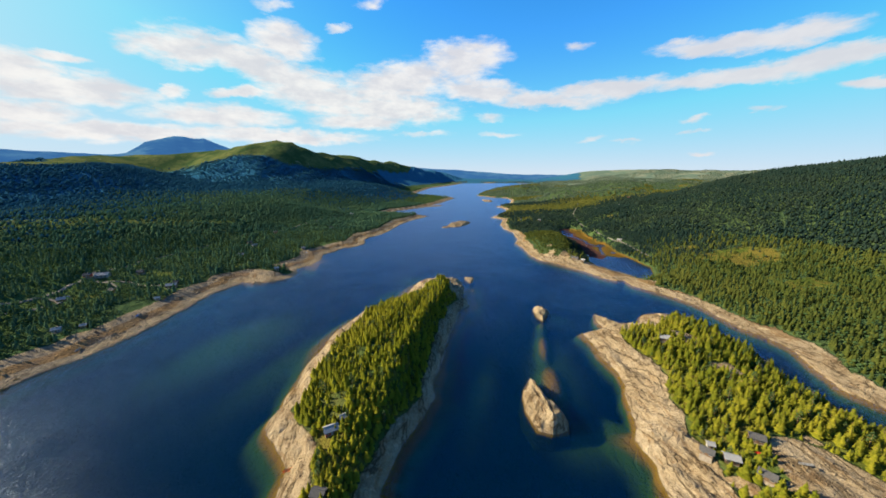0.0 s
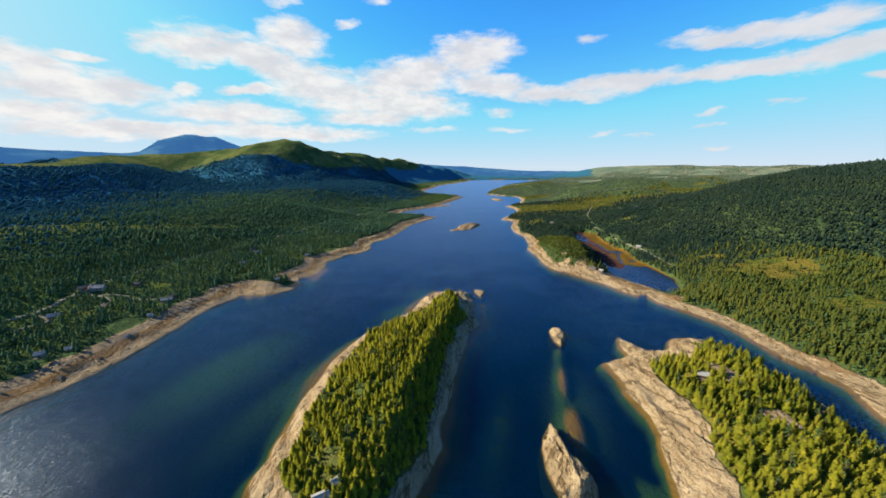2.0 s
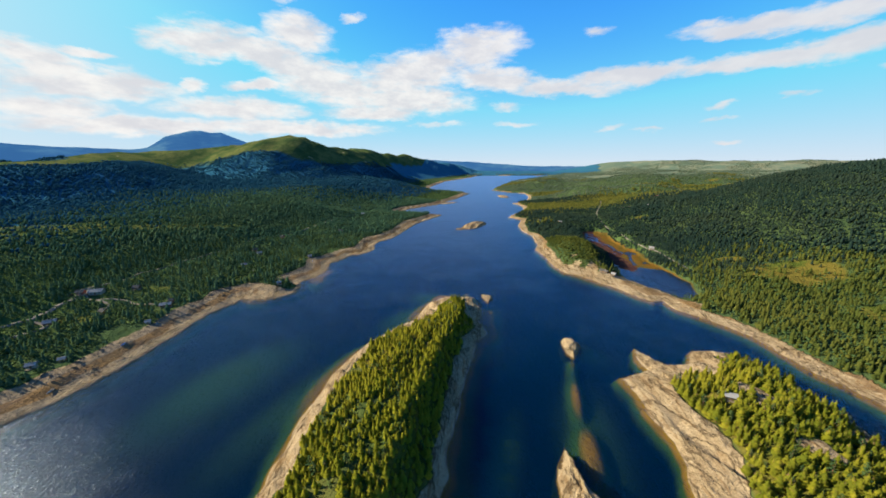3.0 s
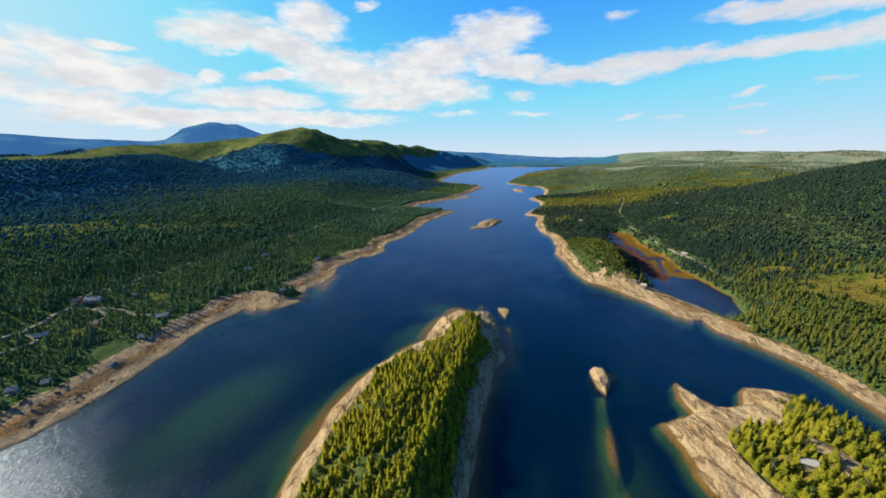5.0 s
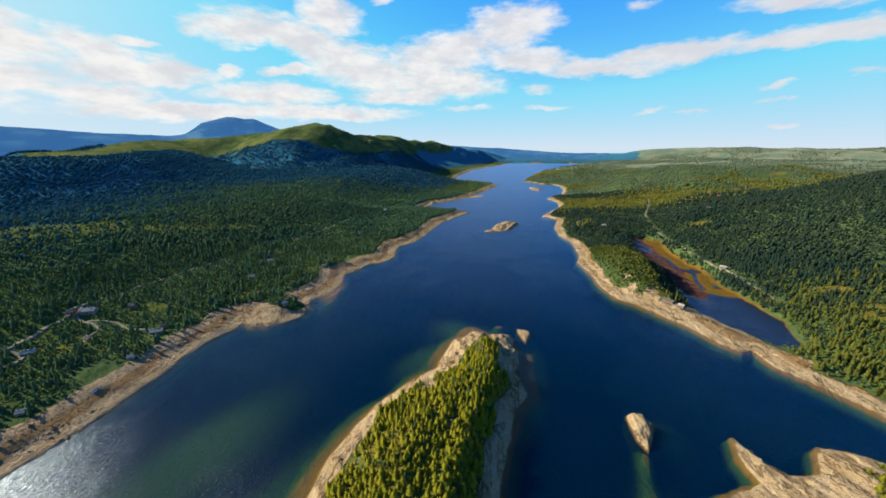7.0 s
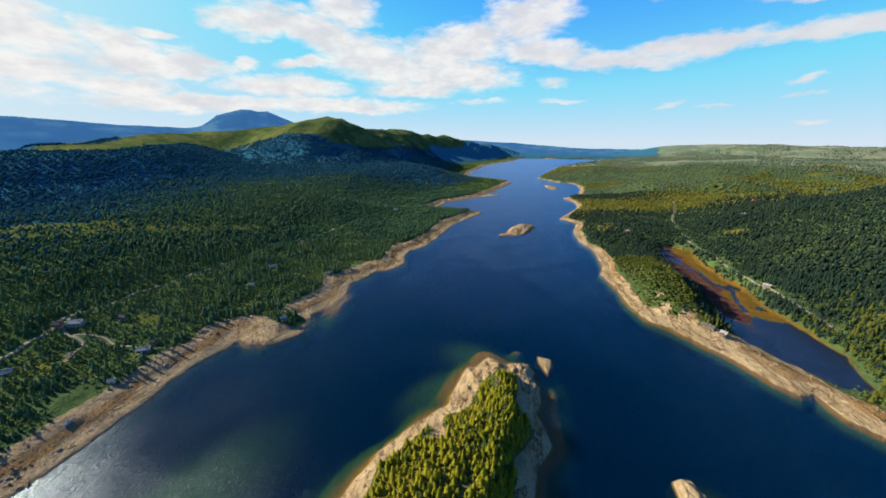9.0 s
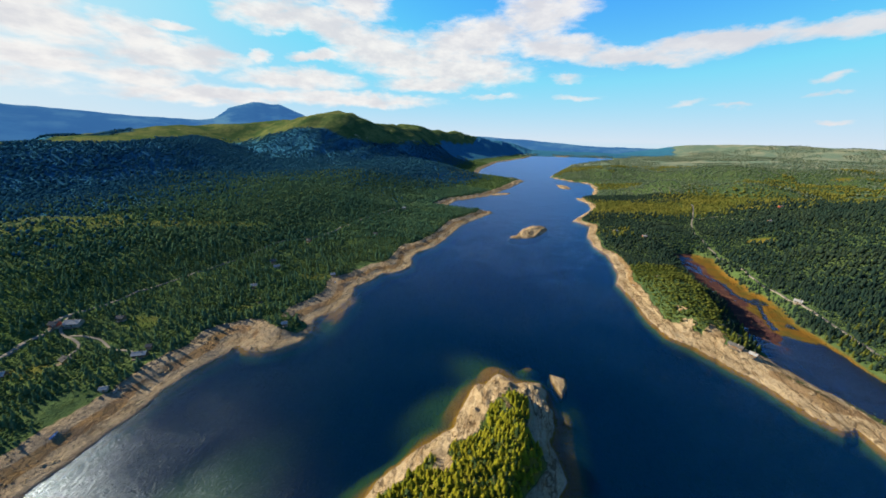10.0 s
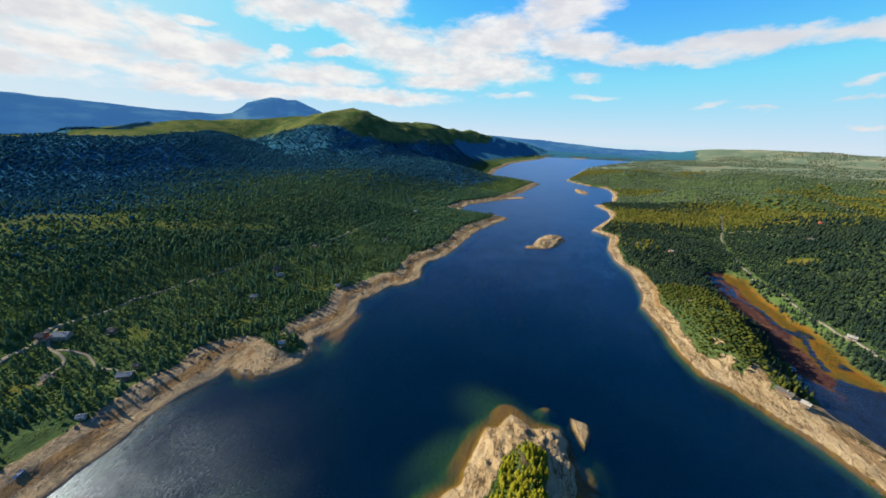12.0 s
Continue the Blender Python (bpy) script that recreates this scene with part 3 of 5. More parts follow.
    veg = veg * (1 - 0.9 * smooth(outcrop, 0.3, 0.6) * smooth(rough(x, y, 13, 133, 3), 0.18, 0.36))
    pool = smooth(1.5 - np.hypot((x - 473) / 17, (y - 1222) / 42), 0.0, 0.5)
    z = z * (1 - pool) + 27 * pool
    clear = np.zeros(np.shape(x))
    ragged = 0.45 * rough(x, y, 40, 131, 4)
    for cx, cy, lx, ly, turn in GLADES:
        c, n = math.cos(turn), math.sin(turn)
        u, v = ((x - cx) * c + (y - cy) * n) / lx, ((y - cy) * c - (x - cx) * n) / ly
        clear = np.maximum(clear, smooth(1.05 - np.hypot(u, v) + ragged, 0, 0.3) * (veg > 0.8))
    near = np.minimum(near_line(CREST_W, x, y)[0], near_line(CREST_SHELF, x, y)[0] + 60)
    near = near - 130 * smooth(x, -1500, -1150) * smooth(y, 1250, 1450)
    fell = smooth(near + 60 * rough(x, y, 90, 135, 4), 230, 120) * smooth(z, 88, 125) * (x < -300)
    # Far eastern ground, which takes the haze-paled colour.
    fell = np.maximum(fell, smooth(y + 250 * rough(x, y, 300, 137, 3), 1350, 2300) * (x > 200) * (df < 0) * (1 - wet))
    rust = smooth(np.abs(din - 15 - 3 * rough(x, y, 25, 291, 2)), 6, 2) * smooth(rough(x * 1.5, y * 0.7, 34, 295, 3), np.where(x < 0, -0.6, -0.3), np.where(x < 0, -0.3, 0.0)) * (1 - wet)
    # Where the forest floor takes the blue haze tint.
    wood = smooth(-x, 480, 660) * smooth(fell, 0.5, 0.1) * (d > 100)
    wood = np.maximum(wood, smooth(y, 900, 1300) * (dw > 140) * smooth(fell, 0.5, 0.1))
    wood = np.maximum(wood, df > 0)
    return z, veg, wet, d, clear, fell, rust, wood * (1 - 0.6 * clear), mud


def isle_a(x, y):
    d = inland(ISLE_A, x, y) + (1.6 - 0.9 * smooth(y, 290, 310)) * rough(x, y, 13, 141, 4) + 0.9 * rough(x, y, 5, 145, 3)
    lee = smooth(x - (-42 + 0.22 * np.clip(y - 150, 0, None)), 2, 16) * smooth(y, 322, 300)
    z = 0.55 * np.clip(d, -1, 2) + (4.6 - 3.0 * lee) * smooth(d, 0, 13) + (8.0 + 4.5 * lee) * smooth(d, 8 + lee, 40 - 17 * lee)
    z = z + 0.8 * lee * smooth(d, -1, 2)
    band = 10.5 + 4 * rough(x, y, 30, 151, 3) + 6 * smooth(y, 268, 290) + 11 * smooth(y, 295, 325) - 3.0 * lee
    crag = rough(x * 0.9 + y * 0.4, (y * 0.9 - x * 0.4) * 0.4, 7, 161, 4)
    z = z + ((3.4 + 2.6 * smooth(y, 265, 305)) * (0.35 - np.abs(crag)) + 2.2 * np.abs(rough(x, y, 9, 165, 4))) * smooth(d, 0, 6) * (1 - 0.65 * lee) * (1 - 0.5 * smooth(d, band, band + 8))
    z = z + (0.9 + 1.0 * smooth(y, 270, 310)) * np.round(2.4 * rough(x + 0.4 * y, y, 13, 167, 3)) / 1.2 * smooth(d, 2, 7) * (1 - 0.5 * lee) * (1 - smooth(d, band, band + 6))
    z = np.where(d < -1, -0.55 + (d + 1) * (1.3 + 0.9 * lee), z)
    veg = smooth(d, band - 3, band + 3)
    bare = smooth(rough(x, y, 17, 171, 3), 0.22, 0.42) * (0.4 + 0.6 * smooth(y, 190, 260)) * (1 - lee)
    return z, veg * (1 - 0.85 * bare), d


def isle_b(x, y):
    d = inland(ISLE_B, x, y) + 1.8 * rough(x, y, 14, 181, 4) + 1.2 * rough(x, y, 5.5, 185, 3)
    z = 0.5 * np.clip(d, -1, 2) + 4.0 * smooth(d, 0, 17) + 6.0 * smooth(d, 12, 45)
    crag = rough(x + 0.22 * y, (y - 0.22 * x) * 0.22, 8, 191, 4)
    west = 19 + 5 * rough(x, y, 26, 195, 3) + 9 * smooth(y, 195, 225)
    band = west + (7 - west) * smooth(x, 142, 168)
    z = z + (5.2 * (0.35 - np.abs(crag)) + 1.6 * np.abs(rough(x, y, 10, 199, 4))) * smooth(d, 0, 6) * (1 - 0.5 * smooth(d, band, band + 8))
    z = z + 0.8 * np.round(2.2 * rough(x + 0.22 * y, (y - 0.22 * x) * 0.25, 12, 197, 4)) / 1.2 * smooth(d, 2, 7) * (1 - smooth(d, band, band + 6))
    z = np.where(d < -1, -0.5 + (d + 1) * 2.6, z)
    veg = smooth(d, band - 3, band + 3)
    # open rock and gravel yard between the huts
    yard = smooth(1.2 - np.hypot((x - 130) / 14, (y - 84) / 22), 0, 0.3)
    bare = np.maximum(smooth(rough(x, y, 15, 201, 3), 0.3, 0.5), yard)
    return z, veg * (1 - 0.9 * bare), d


# ---- mesh helpers ----
def mesh_of(name, verts, faces, mat, shade=True, attrs=None):
    """A mesh from arrays; faces all with the same number of corners."""
    me = bpy.data.meshes.new(name)
    verts, faces = np.asarray(verts, np.float32), np.asarray(faces, np.int32)
    k = faces.shape[1]
    me.vertices.add(len(verts))
    me.vertices.foreach_set("co", verts.ravel())
    me.loops.add(faces.size)
    me.loops.foreach_set("vertex_index", faces.ravel())
    me.polygons.add(len(faces))
    me.polygons.foreach_set("loop_start", np.arange(0, faces.size, k, dtype=np.int32))
    for key, vals in (attrs or {}).items():
        me.attributes.new(key, "FLOAT", "POINT").data.foreach_set("value", np.asarray(vals, np.float32).ravel())
    me.update(calc_edges=True)
    me.polygons.foreach_set("use_smooth", np.full(len(faces), shade))
    me.materials.append(mat)
    return me


def grid_faces(nx, ny, keep=None):
    i = np.arange(nx * ny).reshape(ny, nx)
    f = np.stack([i[:-1, :-1], i[:-1, 1:], i[1:, 1:], i[1:, :-1]], -1).reshape(-1, 4)
    return f if keep is None else f[keep.ravel()[f].any(1)]


def part(name, bm, mat, parent=None, label=""):
    """Links a bmesh as one mesh object under a thing or a part."""
    me = bpy.data.meshes.new(name)
    bm.to_mesh(me)
    bm.free()
    me.materials.append(mat)
    ob = new(name, me)
    if parent is not None:
        ob.parent = parent
    return tagged(ob, label)


def spread(lo, hi, fine_lo, fine_hi, step, grow=1.07, top=120.0):
    mid = list(np.arange(fine_lo, fine_hi + 0.01, step))
    s, v = step, fine_hi
    while v < hi:
        s = min(s * grow, top)
        v += s
        mid.append(v)
    s, v, left = step, fine_lo, []
    while v > lo:
        s = min(s * grow, top)
        v -= s
        left.append(v)
    return np.array(left[::-1] + mid)


# ---- ground sheet, lake, islands ----
gx, gy = spread(-4950, 4950, -330, 320, 2.6, 1.05, 75), spread(-650, 4950, 110, 640, 2.6, 1.045, 60)
GX, GY = np.meshgrid(gx, gy)
GZ, GV, GB, _, GC, GF, GR, GW, GM = land(GX, GY)
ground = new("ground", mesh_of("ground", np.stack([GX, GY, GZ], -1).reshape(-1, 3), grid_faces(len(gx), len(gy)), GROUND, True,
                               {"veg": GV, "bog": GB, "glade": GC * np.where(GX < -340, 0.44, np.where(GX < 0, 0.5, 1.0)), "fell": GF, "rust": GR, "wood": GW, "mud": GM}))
tagged(ground, "wooded valley floor, bare stony shores and mountain slopes", "ground", kind="structure")

# far mountains: azimuth and elevation of the skyline, in degrees
SKYLINE = [(-110, 2.6), (-90, 2.9), (-75, 2.9), (-64, 2.75), (-58, 2.45), (-53, 2.1), (-49, 1.97), (-45.5, 1.85), (-43.6, 2.1), (-42.4, 2.9), (-41.6, 3.55), (-40.6, 3.9), (-39.6, 4.22), (-38.6, 4.45), (-37.4, 4.42),
           (-36.6, 4.28), (-35.4, 4.32), (-34.6, 4.0), (-33.6, 3.6), (-32.4, 3.15), (-31.2, 2.6), (-30.0, 1.9), (-28, 1.5), (-18, 1.2), (-6, 0.55), (-2, 0.4), (3, 0.1), (9, -0.35), (14, -0.6), (22, -0.75), (26, -1.2), (34, -1.8)]
az_list = np.radians(np.arange(-110, 34, 0.2))
top_el = np.interp(np.degrees(az_list), [p[0] for p in SKYLINE], [p[1] for p in SKYLINE])
reach_list = np.array([3700, 3800, 3900, 4000, 4100, 4200, 4300, 4400, 4480, 4550, 4610, 4660, 4700, 4740, 4800, 4880.0])
AZ, RR = np.meshgrid(az_list, reach_list)
crest_z = 137 + 4700 * np.tan(np.radians(top_el))[None]
rise = smooth(RR, 3600, 4800) * 0.55 + 0.45 * np.clip((RR - 3700) / 1000, 0, 1)
BX, BY = RR * np.sin(AZ), 81 + RR * np.cos(AZ)
BZ = -40 + (crest_z + 40) * np.where(RR > 4700, 1 - (RR - 4700) / 600, rise)
BZ += 42 * rough(BX, BY, 420, 401, 5) * smooth(RR, 3700, 4100) * smooth(RR, 4680, 4450) + 9 * rough(BX, BY, 150, 405, 4)
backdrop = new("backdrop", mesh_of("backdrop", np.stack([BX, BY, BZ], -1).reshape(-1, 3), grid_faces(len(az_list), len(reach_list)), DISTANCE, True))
tagged(backdrop, "distant mountains and a flat-topped fell, blue with painted haze", "mountains", kind="structure")

water = new("water", mesh_of("water", [(-1500, -650, 0), (1500, -650, 0), (1500, 4200, 0), (-1500, 4200, 0)], [(0, 1, 2, 3)], WATER, False))
tagged(water, "dark blue rippled lake water", "water", kind="structure")

ring_a = np.linspace(0, 2 * math.pi, 40, endpoint=False)
ring_r = 1 + 0.22 * rough(3 * np.cos(ring_a), 3 * np.sin(ring_a), 1.3, 77, 2)
pond_v = [(473, 1222, 27.9)] + [(473 + 20 * r * math.cos(a), 1222 + 46 * r * math.sin(a), 27.9) for a, r in zip(ring_a, ring_r)]
pond = new("pond", mesh_of("pond", pond_v, [(0, 1 + k, 1 + (k + 1) % 40) for k in range(40)], WATER, False))
tagged(pond, "small blue pond among the eastern birch woods", "pond", kind="structure")


def island(name, shape, lo, hi, step, label):
    xs, ys = np.arange(lo[0], hi[0], step), np.arange(lo[1], hi[1], step)
    X, Y = np.meshgrid(xs, ys)
    z, veg, d = shape(X, Y)
    me = mesh_of(name, np.stack([X, Y, z], -1).reshape(-1, 3), grid_faces(len(xs), len(ys), d > -6), GROUND, True, {"veg": veg, "bog": veg * 0, "glade": veg * 0.75, "fell": veg * 0, "wood": veg * 0, "rust": 0.5 * smooth(rough(X, Y, 16, 299, 3), 0.3, 0.6)})
    return tagged(new(name, me), label, "island", "lake islands", kind="structure")


island("island_1", isle_a, (-96, 15), (38, 348), 1.1, "long wooded island with bare tan rock shores")
island("island_2", isle_b, (60, -38), (222, 258), 1.1, "broad wooded island with a wide bare rock shore")


SPUR = [(48, 160), (44, 154), (40, 144), (39, 134), (41, 121), (47, 119), (55, 120), (57, 127), (54, 133), (51, 139), (50, 150)]
SPINE = [(47, 150, 0), (47, 141, 0), (49, 128, 0), (51, 118, 0)]


def rock_islet(name, cx, cy, rx, ry, height, turn, seed, label, peak=(0.0, 0.0), sharp=1.0, n=64, taper=0.0, split=1.0, outline=None, spine=None, depth=9.0):
    """A rock that rises from the lake: a ragged outline, split by clefts."""
    s = np.linspace(-1.35, 1.35, n)
    U, V = np.meshgrid(s, s)
    c, q = math.cos(turn), math.sin(turn)
    X, Y = cx + U * rx * c - V * ry * q, cy + U * rx * q + V * ry * c
    size = max(rx, ry)
    rr = np.sqrt((U * (1 + taper * V)) ** 2 + V * V) * (1 + 0.28 * min(1, split + 0.3) * rough(X, Y, size * 0.8, seed, 3)) + 0.10 * min(1, split + 0.2) * rough(X, Y, size * 0.2, seed + 5, 3)
    if outline:
        rr = 1 - inland(outline, X, Y) / depth + 0.08 * rough(X, Y, 6, seed, 4)
    lift = near_line(spine, X, Y)[0] / 12 if spine else np.sqrt((U - peak[0]) ** 2 + (V - peak[1]) ** 2)
    z = height * (1 - smooth(rr, 0.55, 1.0)) * (0.55 + 0.45 * np.clip(1 - lift, 0, 1) ** sharp)
    if spine:
        z *= 0.3 + 0.7 * smooth(Y, cy + ry, cy + ry * 0.2)
    cleft = rough(X * c + Y * q, (Y * c - X * q) * 0.35, size * 0.28, seed + 9, 4)
    z += split * height * (0.42 * (0.3 - np.abs(cleft)) + 0.24 * np.abs(rough(X, Y, size * 0.3, seed + 3, 4))) * (rr < 1.02) * (1 - smooth(rr, 0.8, 1.02))
    z += 0.16 * split * np.round(3 * rough(X + 0.3 * Y, Y, size * 0.22, seed + 7, 3)) * (1 - smooth(rr, 0.75, 1.0))
    z += np.where(rr > 1, -1.6 * (rr - 1) * size - 12.0 * (rr - 1), 0.0) + 0.06
    me = mesh_of(name, np.stack([X, Y, z], -1).reshape(-1, 3), grid_faces(n, n, np.hypot(U, V) < 1.33), ROCK, True)
    return tagged(new(name, me), label, "rock islet", "rock islets in the lake")


rock_islet("rock_islet", 48, 139, 13.0, 22, 5.6, 0.0, 301, "long pale rock islet with a sharp ridge", n=130, split=2.2, outline=SPUR, spine=SPINE)
rock_islet("rock_islet", 79, 243, 8, 14, 3.4, 0.0, 311, "small pale rock islet at the end of a sand bar", split=1.7, outline=[(74, 253), (82, 254), (86, 246), (80, 236), (76, 230), (73, 236), (73, 244)], depth=4.5)
rock_islet("rock_islet", 28, 329, 7, 13, 1.3, 0.0, 321, "low smooth tan rock off the island tip", n=56, split=0.12, outline=[(23, 339), (33, 336), (33, 329), (28, 318), (23, 331)], depth=4.0)
rock_islet("rock_islet", 34, 713, 19, 50, 4.2, -0.42, 331, "far brown rock islet with low scrub", n=90, split=1.9)
rock_islet("rock_islet", 8, 672, 14, 8, 1.6, 0.2, 341, "low rock reef beside the far islet", n=40)
rock_islet("rock_islet", 178, 1335, 20, 62, 3.0, 0.1, 351, "long low sand-coloured islet near the far shore", n=40)
rock_islet("rock_islet", -30, 1110, 16, 40, 1.5, -0.7, 361, "flat sand-coloured reef off the wooded point", n=40)


# ---- plan of huts and tracks ----
# x, y, turn in degrees, length, depth, wall height, wall, roof, what it is
HUTS = [(-313, 254, 35, 7.0, 4.6, 2.50, "BROWN", "STEEL", "cabin"), (-258, 201, 30, 4.2, 3.2, 2.10, "WHITE", "STEEL", "cabin"), (-250, 210, 30, 3.2, 2.4, 2.00, "YELLOW", "STEEL", "shed"), (-330, 304, 20, 9.9, 5.6, 2.88, "WHITE", "STEEL", "farmhouse"), (-338, 298, 20, 5.3, 4.2, 2.52, "RED", "SLATE", "cabin"), (-253, 290, 25, 7.9, 4.2, 2.34, "BROWN", "STEEL", "cabin"),
        (-255, 298, 25, 3.3, 2.8, 2.07, "BROWN", "SLATE", "shed"), (-241, 260, 30, 3.3, 2.4, 2.00, "WHITE", "STEEL", "shed"), (-308, 320, 10, 5.3, 4.2, 2.34, "BROWN", "SLATE", "cabin"),
        (-292, 274, -15, 5.9, 4.2, 2.34, "YELLOW", "SLATE", "cabin"), (-260, 442, 40, 5.9, 4.2, 2.52, "WHITE", "STEEL", "cabin"), (-272, 452, 40, 5.9, 4.2, 2.52, "BROWN", "SLATE", "cabin"),
        (-206, 596, 15, 6.6, 4.9, 2.52, "BROWN", "SLATE", "cabin"), (-195, 446, 30, 4.6, 3.5, 2.16, "BROWN", "STEEL", "cabin"), (-274, 528, 0, 5.9, 4.2, 2.34, "RED", "SLATE", "cabin"),
        (-183, 346, 35, 4.0, 3.1, 2.07, "BROWN", "STEEL", "cabin"), (-216, 774, 10, 6.6, 4.9, 2.52, "WHITE", "STEEL", "cabin"), (-228, 374, 50, 4.6, 3.5, 2.25, "BROWN", "TURF", "cabin"),
        (-252, 397, 30, 5.3, 4.2, 2.34, "YELLOW", "STEEL", "cabin"), (163, 392, -48, 8.6, 3.5, 2.34, "BROWN", "SLATE", "cabin"), (170, 384, -48, 4.0, 3.1, 2.16, "BROWN", "STEEL", "cabin"),
        (262, 478, -40, 5.4, 3.6, 2.40, "WHITE", "STEEL", "cabin"), (172, 727, 20, 5.9, 4.2, 2.34, "BROWN", "STEEL", "cabin"), (201, 682, 0, 5.9, 4.2, 2.34, "RED", "STEEL", "cabin"),
        (446, 794, 20, 7.2, 4.6, 2.50, "RED", "SLATE", "cabin"), (386, 721, 20, 5.9, 4.2, 2.34, "BROWN", "STEEL", "cabin")]
ISLE_HUTS = [(-45, 112, 30, 5.0, 3.5, 2.25, "RED", "STEEL", "cabin"), (-41.5, 117, 30, 2.3, 2.1, 2.00, "RED", "STEEL", "shed"), (-40, 85, -10, 4.0, 3.1, 2.16, "BROWN", "SLATE", "cabin"),
             (105, 99, -22, 4.3, 2.8, 2.25, "BROWN", "STEEL", "cabin"), (109, 90, -50, 4.2, 2.8, 2.25, "BROWN", "SLATE", "cabin"), (98.5, 102, -45, 3.8, 2.5, 2.16, "BROWN", "SLATE", "cabin"),
             (103, 106, -20, 2.0, 1.8, 2.00, "WHITE", "STEEL", "shed"), (134, 181, -25, 4.6, 3.5, 2.25, "BROWN", "STEEL", "cabin"), (119, 105, -30, 4.3, 3.1, 2.25, "BROWN", "SLATE", "cabin")]
ROADS = [[(-345, 225, 1.8), (-330, 250, 1.8), (-334, 269, 1.8), (-338, 294, 1.8), (-348, 308, 1.5), (-346, 318, 1.5), (-343, 330, 1.5), (-342, 355, 1.4), (-331, 392, 1.4), (-313, 448, 1.4), (-308, 508, 1.4),
          (-282, 541, 1.4), (-270, 578, 1.4), (-254, 660, 1.4), (-231, 767, 1.4), (-221, 894, 1.4), (-192, 1013, 1.4)],
         [(-327, 215, 1.4), (-314, 230, 1.4), (-307, 245, 1.4), (-318, 252, 1.4), (-330, 252, 1.4)], [(-346, 312, 0.8), (-331, 296, 0.8), (-304, 289, 0.8), (-297, 278, 0.8)], [(-320, 294, 0.7), (-298, 297, 0.7), (-278, 291, 0.7), (-262, 292, 0.7)],
         [(390, 960, 1.1), (379, 922, 1.1), (331, 820, 1.1), (307, 770, 1.1), (279, 690, 1.1), (268, 600, 1.1), (260, 538, 1.1), (262, 493, 1.1), (266, 440, 1.1), (262, 400, 1.1)],
         [(330, 800, 1.0), (356, 800, 1.0), (372, 770, 1.0), (386, 732, 1.0)], [(216, 713, 1.0), (196, 705, 1.0), (180, 720, 1.0)]]


# ---- trees ----
rng = np.random.default_rng(7)


def clump(r, seed):
    """A ragged tuft: an eight-sided lump pushed out of shape."""
    g = np.random.default_rng(seed)
    v = np.array([(1, 0, 0), (0, 1, 0), (-1, 0, 0), (0, -1, 0), (0, 0, 0.8), (0, 0, -0.7)], float)
    v *= r * (0.7 + 0.6 * g.random((6, 1)))
    a = g.random() * 6.283
    c, s = math.cos(a), math.sin(a)
    v = v @ np.array([(c, s, 0), (-s, c, 0), (0, 0, 1)]) + g.normal(0, 0.12 * r, (6, 3))
    f = [(0, 1, 4), (1, 2, 4), (2, 3, 4), (3, 0, 4), (1, 0, 5), (2, 1, 5), (3, 2, 5), (0, 3, 5)]
    return v, np.array(f)


def join(pieces):
    vs, fs, k = [], [], 0
    for v, f in pieces:
        vs.append(v)
        fs.append(f + k)
        k += len(v)
    return np.concatenate(vs), np.concatenate(fs)


def skirts(seed, tiers, sides):
    """Ragged skirts of needles, one over another."""
    g = np.random.default_rng(seed)
    v, f = [], []
    for t in range(tiers):
        z0, z1 = 0.06 + 0.80 * t / tiers, min(1.0, 0.06 + 0.80 * t / tiers + 1.25 / tiers)
        r = 0.27 * (1 - t / (tiers + 0.35)) ** 0.8
        n = len(v)
        v.append((g.normal(0, 0.012), g.normal(0, 0.012), z1))
        for k in range(sides):
            a = 6.2832 * (k + 0.35 * g.random()) / sides
            q = r * (0.62 + 0.6 * g.random())
            v.append((q * math.cos(a), q * math.sin(a), z0 + 0.07 * g.random()))
        f += [(n, n + 1 + k, n + 1 + (k + 1) % sides) for k in range(sides)]
    return np.array(v, float), np.array(f)


def crown(kind, seed, count):
    """Crown of a tree one metre high: ragged skirts of needles round the stem, and tufts at the ends of the limbs."""
    g = np.random.default_rng(seed)
    shapes = {"spruce": (0.165, 0.9, 0.050), "pine": (0.185, 0.62, 0.062), "birch": (0.20, 0.5, 0.080)}
    wide, power, tuft = shapes[kind]
    out = []
    if kind != "birch":
        v, f = skirts(seed + 70, 6, 7)
        v[:, :2] *= 0.72 if kind == "spruce" else 0.95
        out.append((v, f))
    for i in range(count):
        h = (i + g.random()) / count
        reach, z = wide * (1 - h) ** power * min(1.0, 0.6 + 2.2 * h) + 0.008, 0.10 + 0.86 * h
        a = i * 2.4 + g.random() * 0.8
        rad = reach * (0.7 + 0.4 * g.random()) if kind != "birch" else reach * (0.4 + 0.6 * g.random())
        v, f = clump(tuft * (1 - 0.5 * h) * (0.75 + 0.6 * g.random()), seed * 100 + i)
        v[:, 2] -= 0.35 * np.hypot(v[:, 0], v[:, 1]) * (kind == "spruce")
        out.append((v + (rad * math.cos(a), rad * math.sin(a), z), f))
    tip, f = clump(0.024, seed)
    tip[:, 2] *= 2.6
    out.append((tip + (0, 0, 0.97), f))
    return join(out)


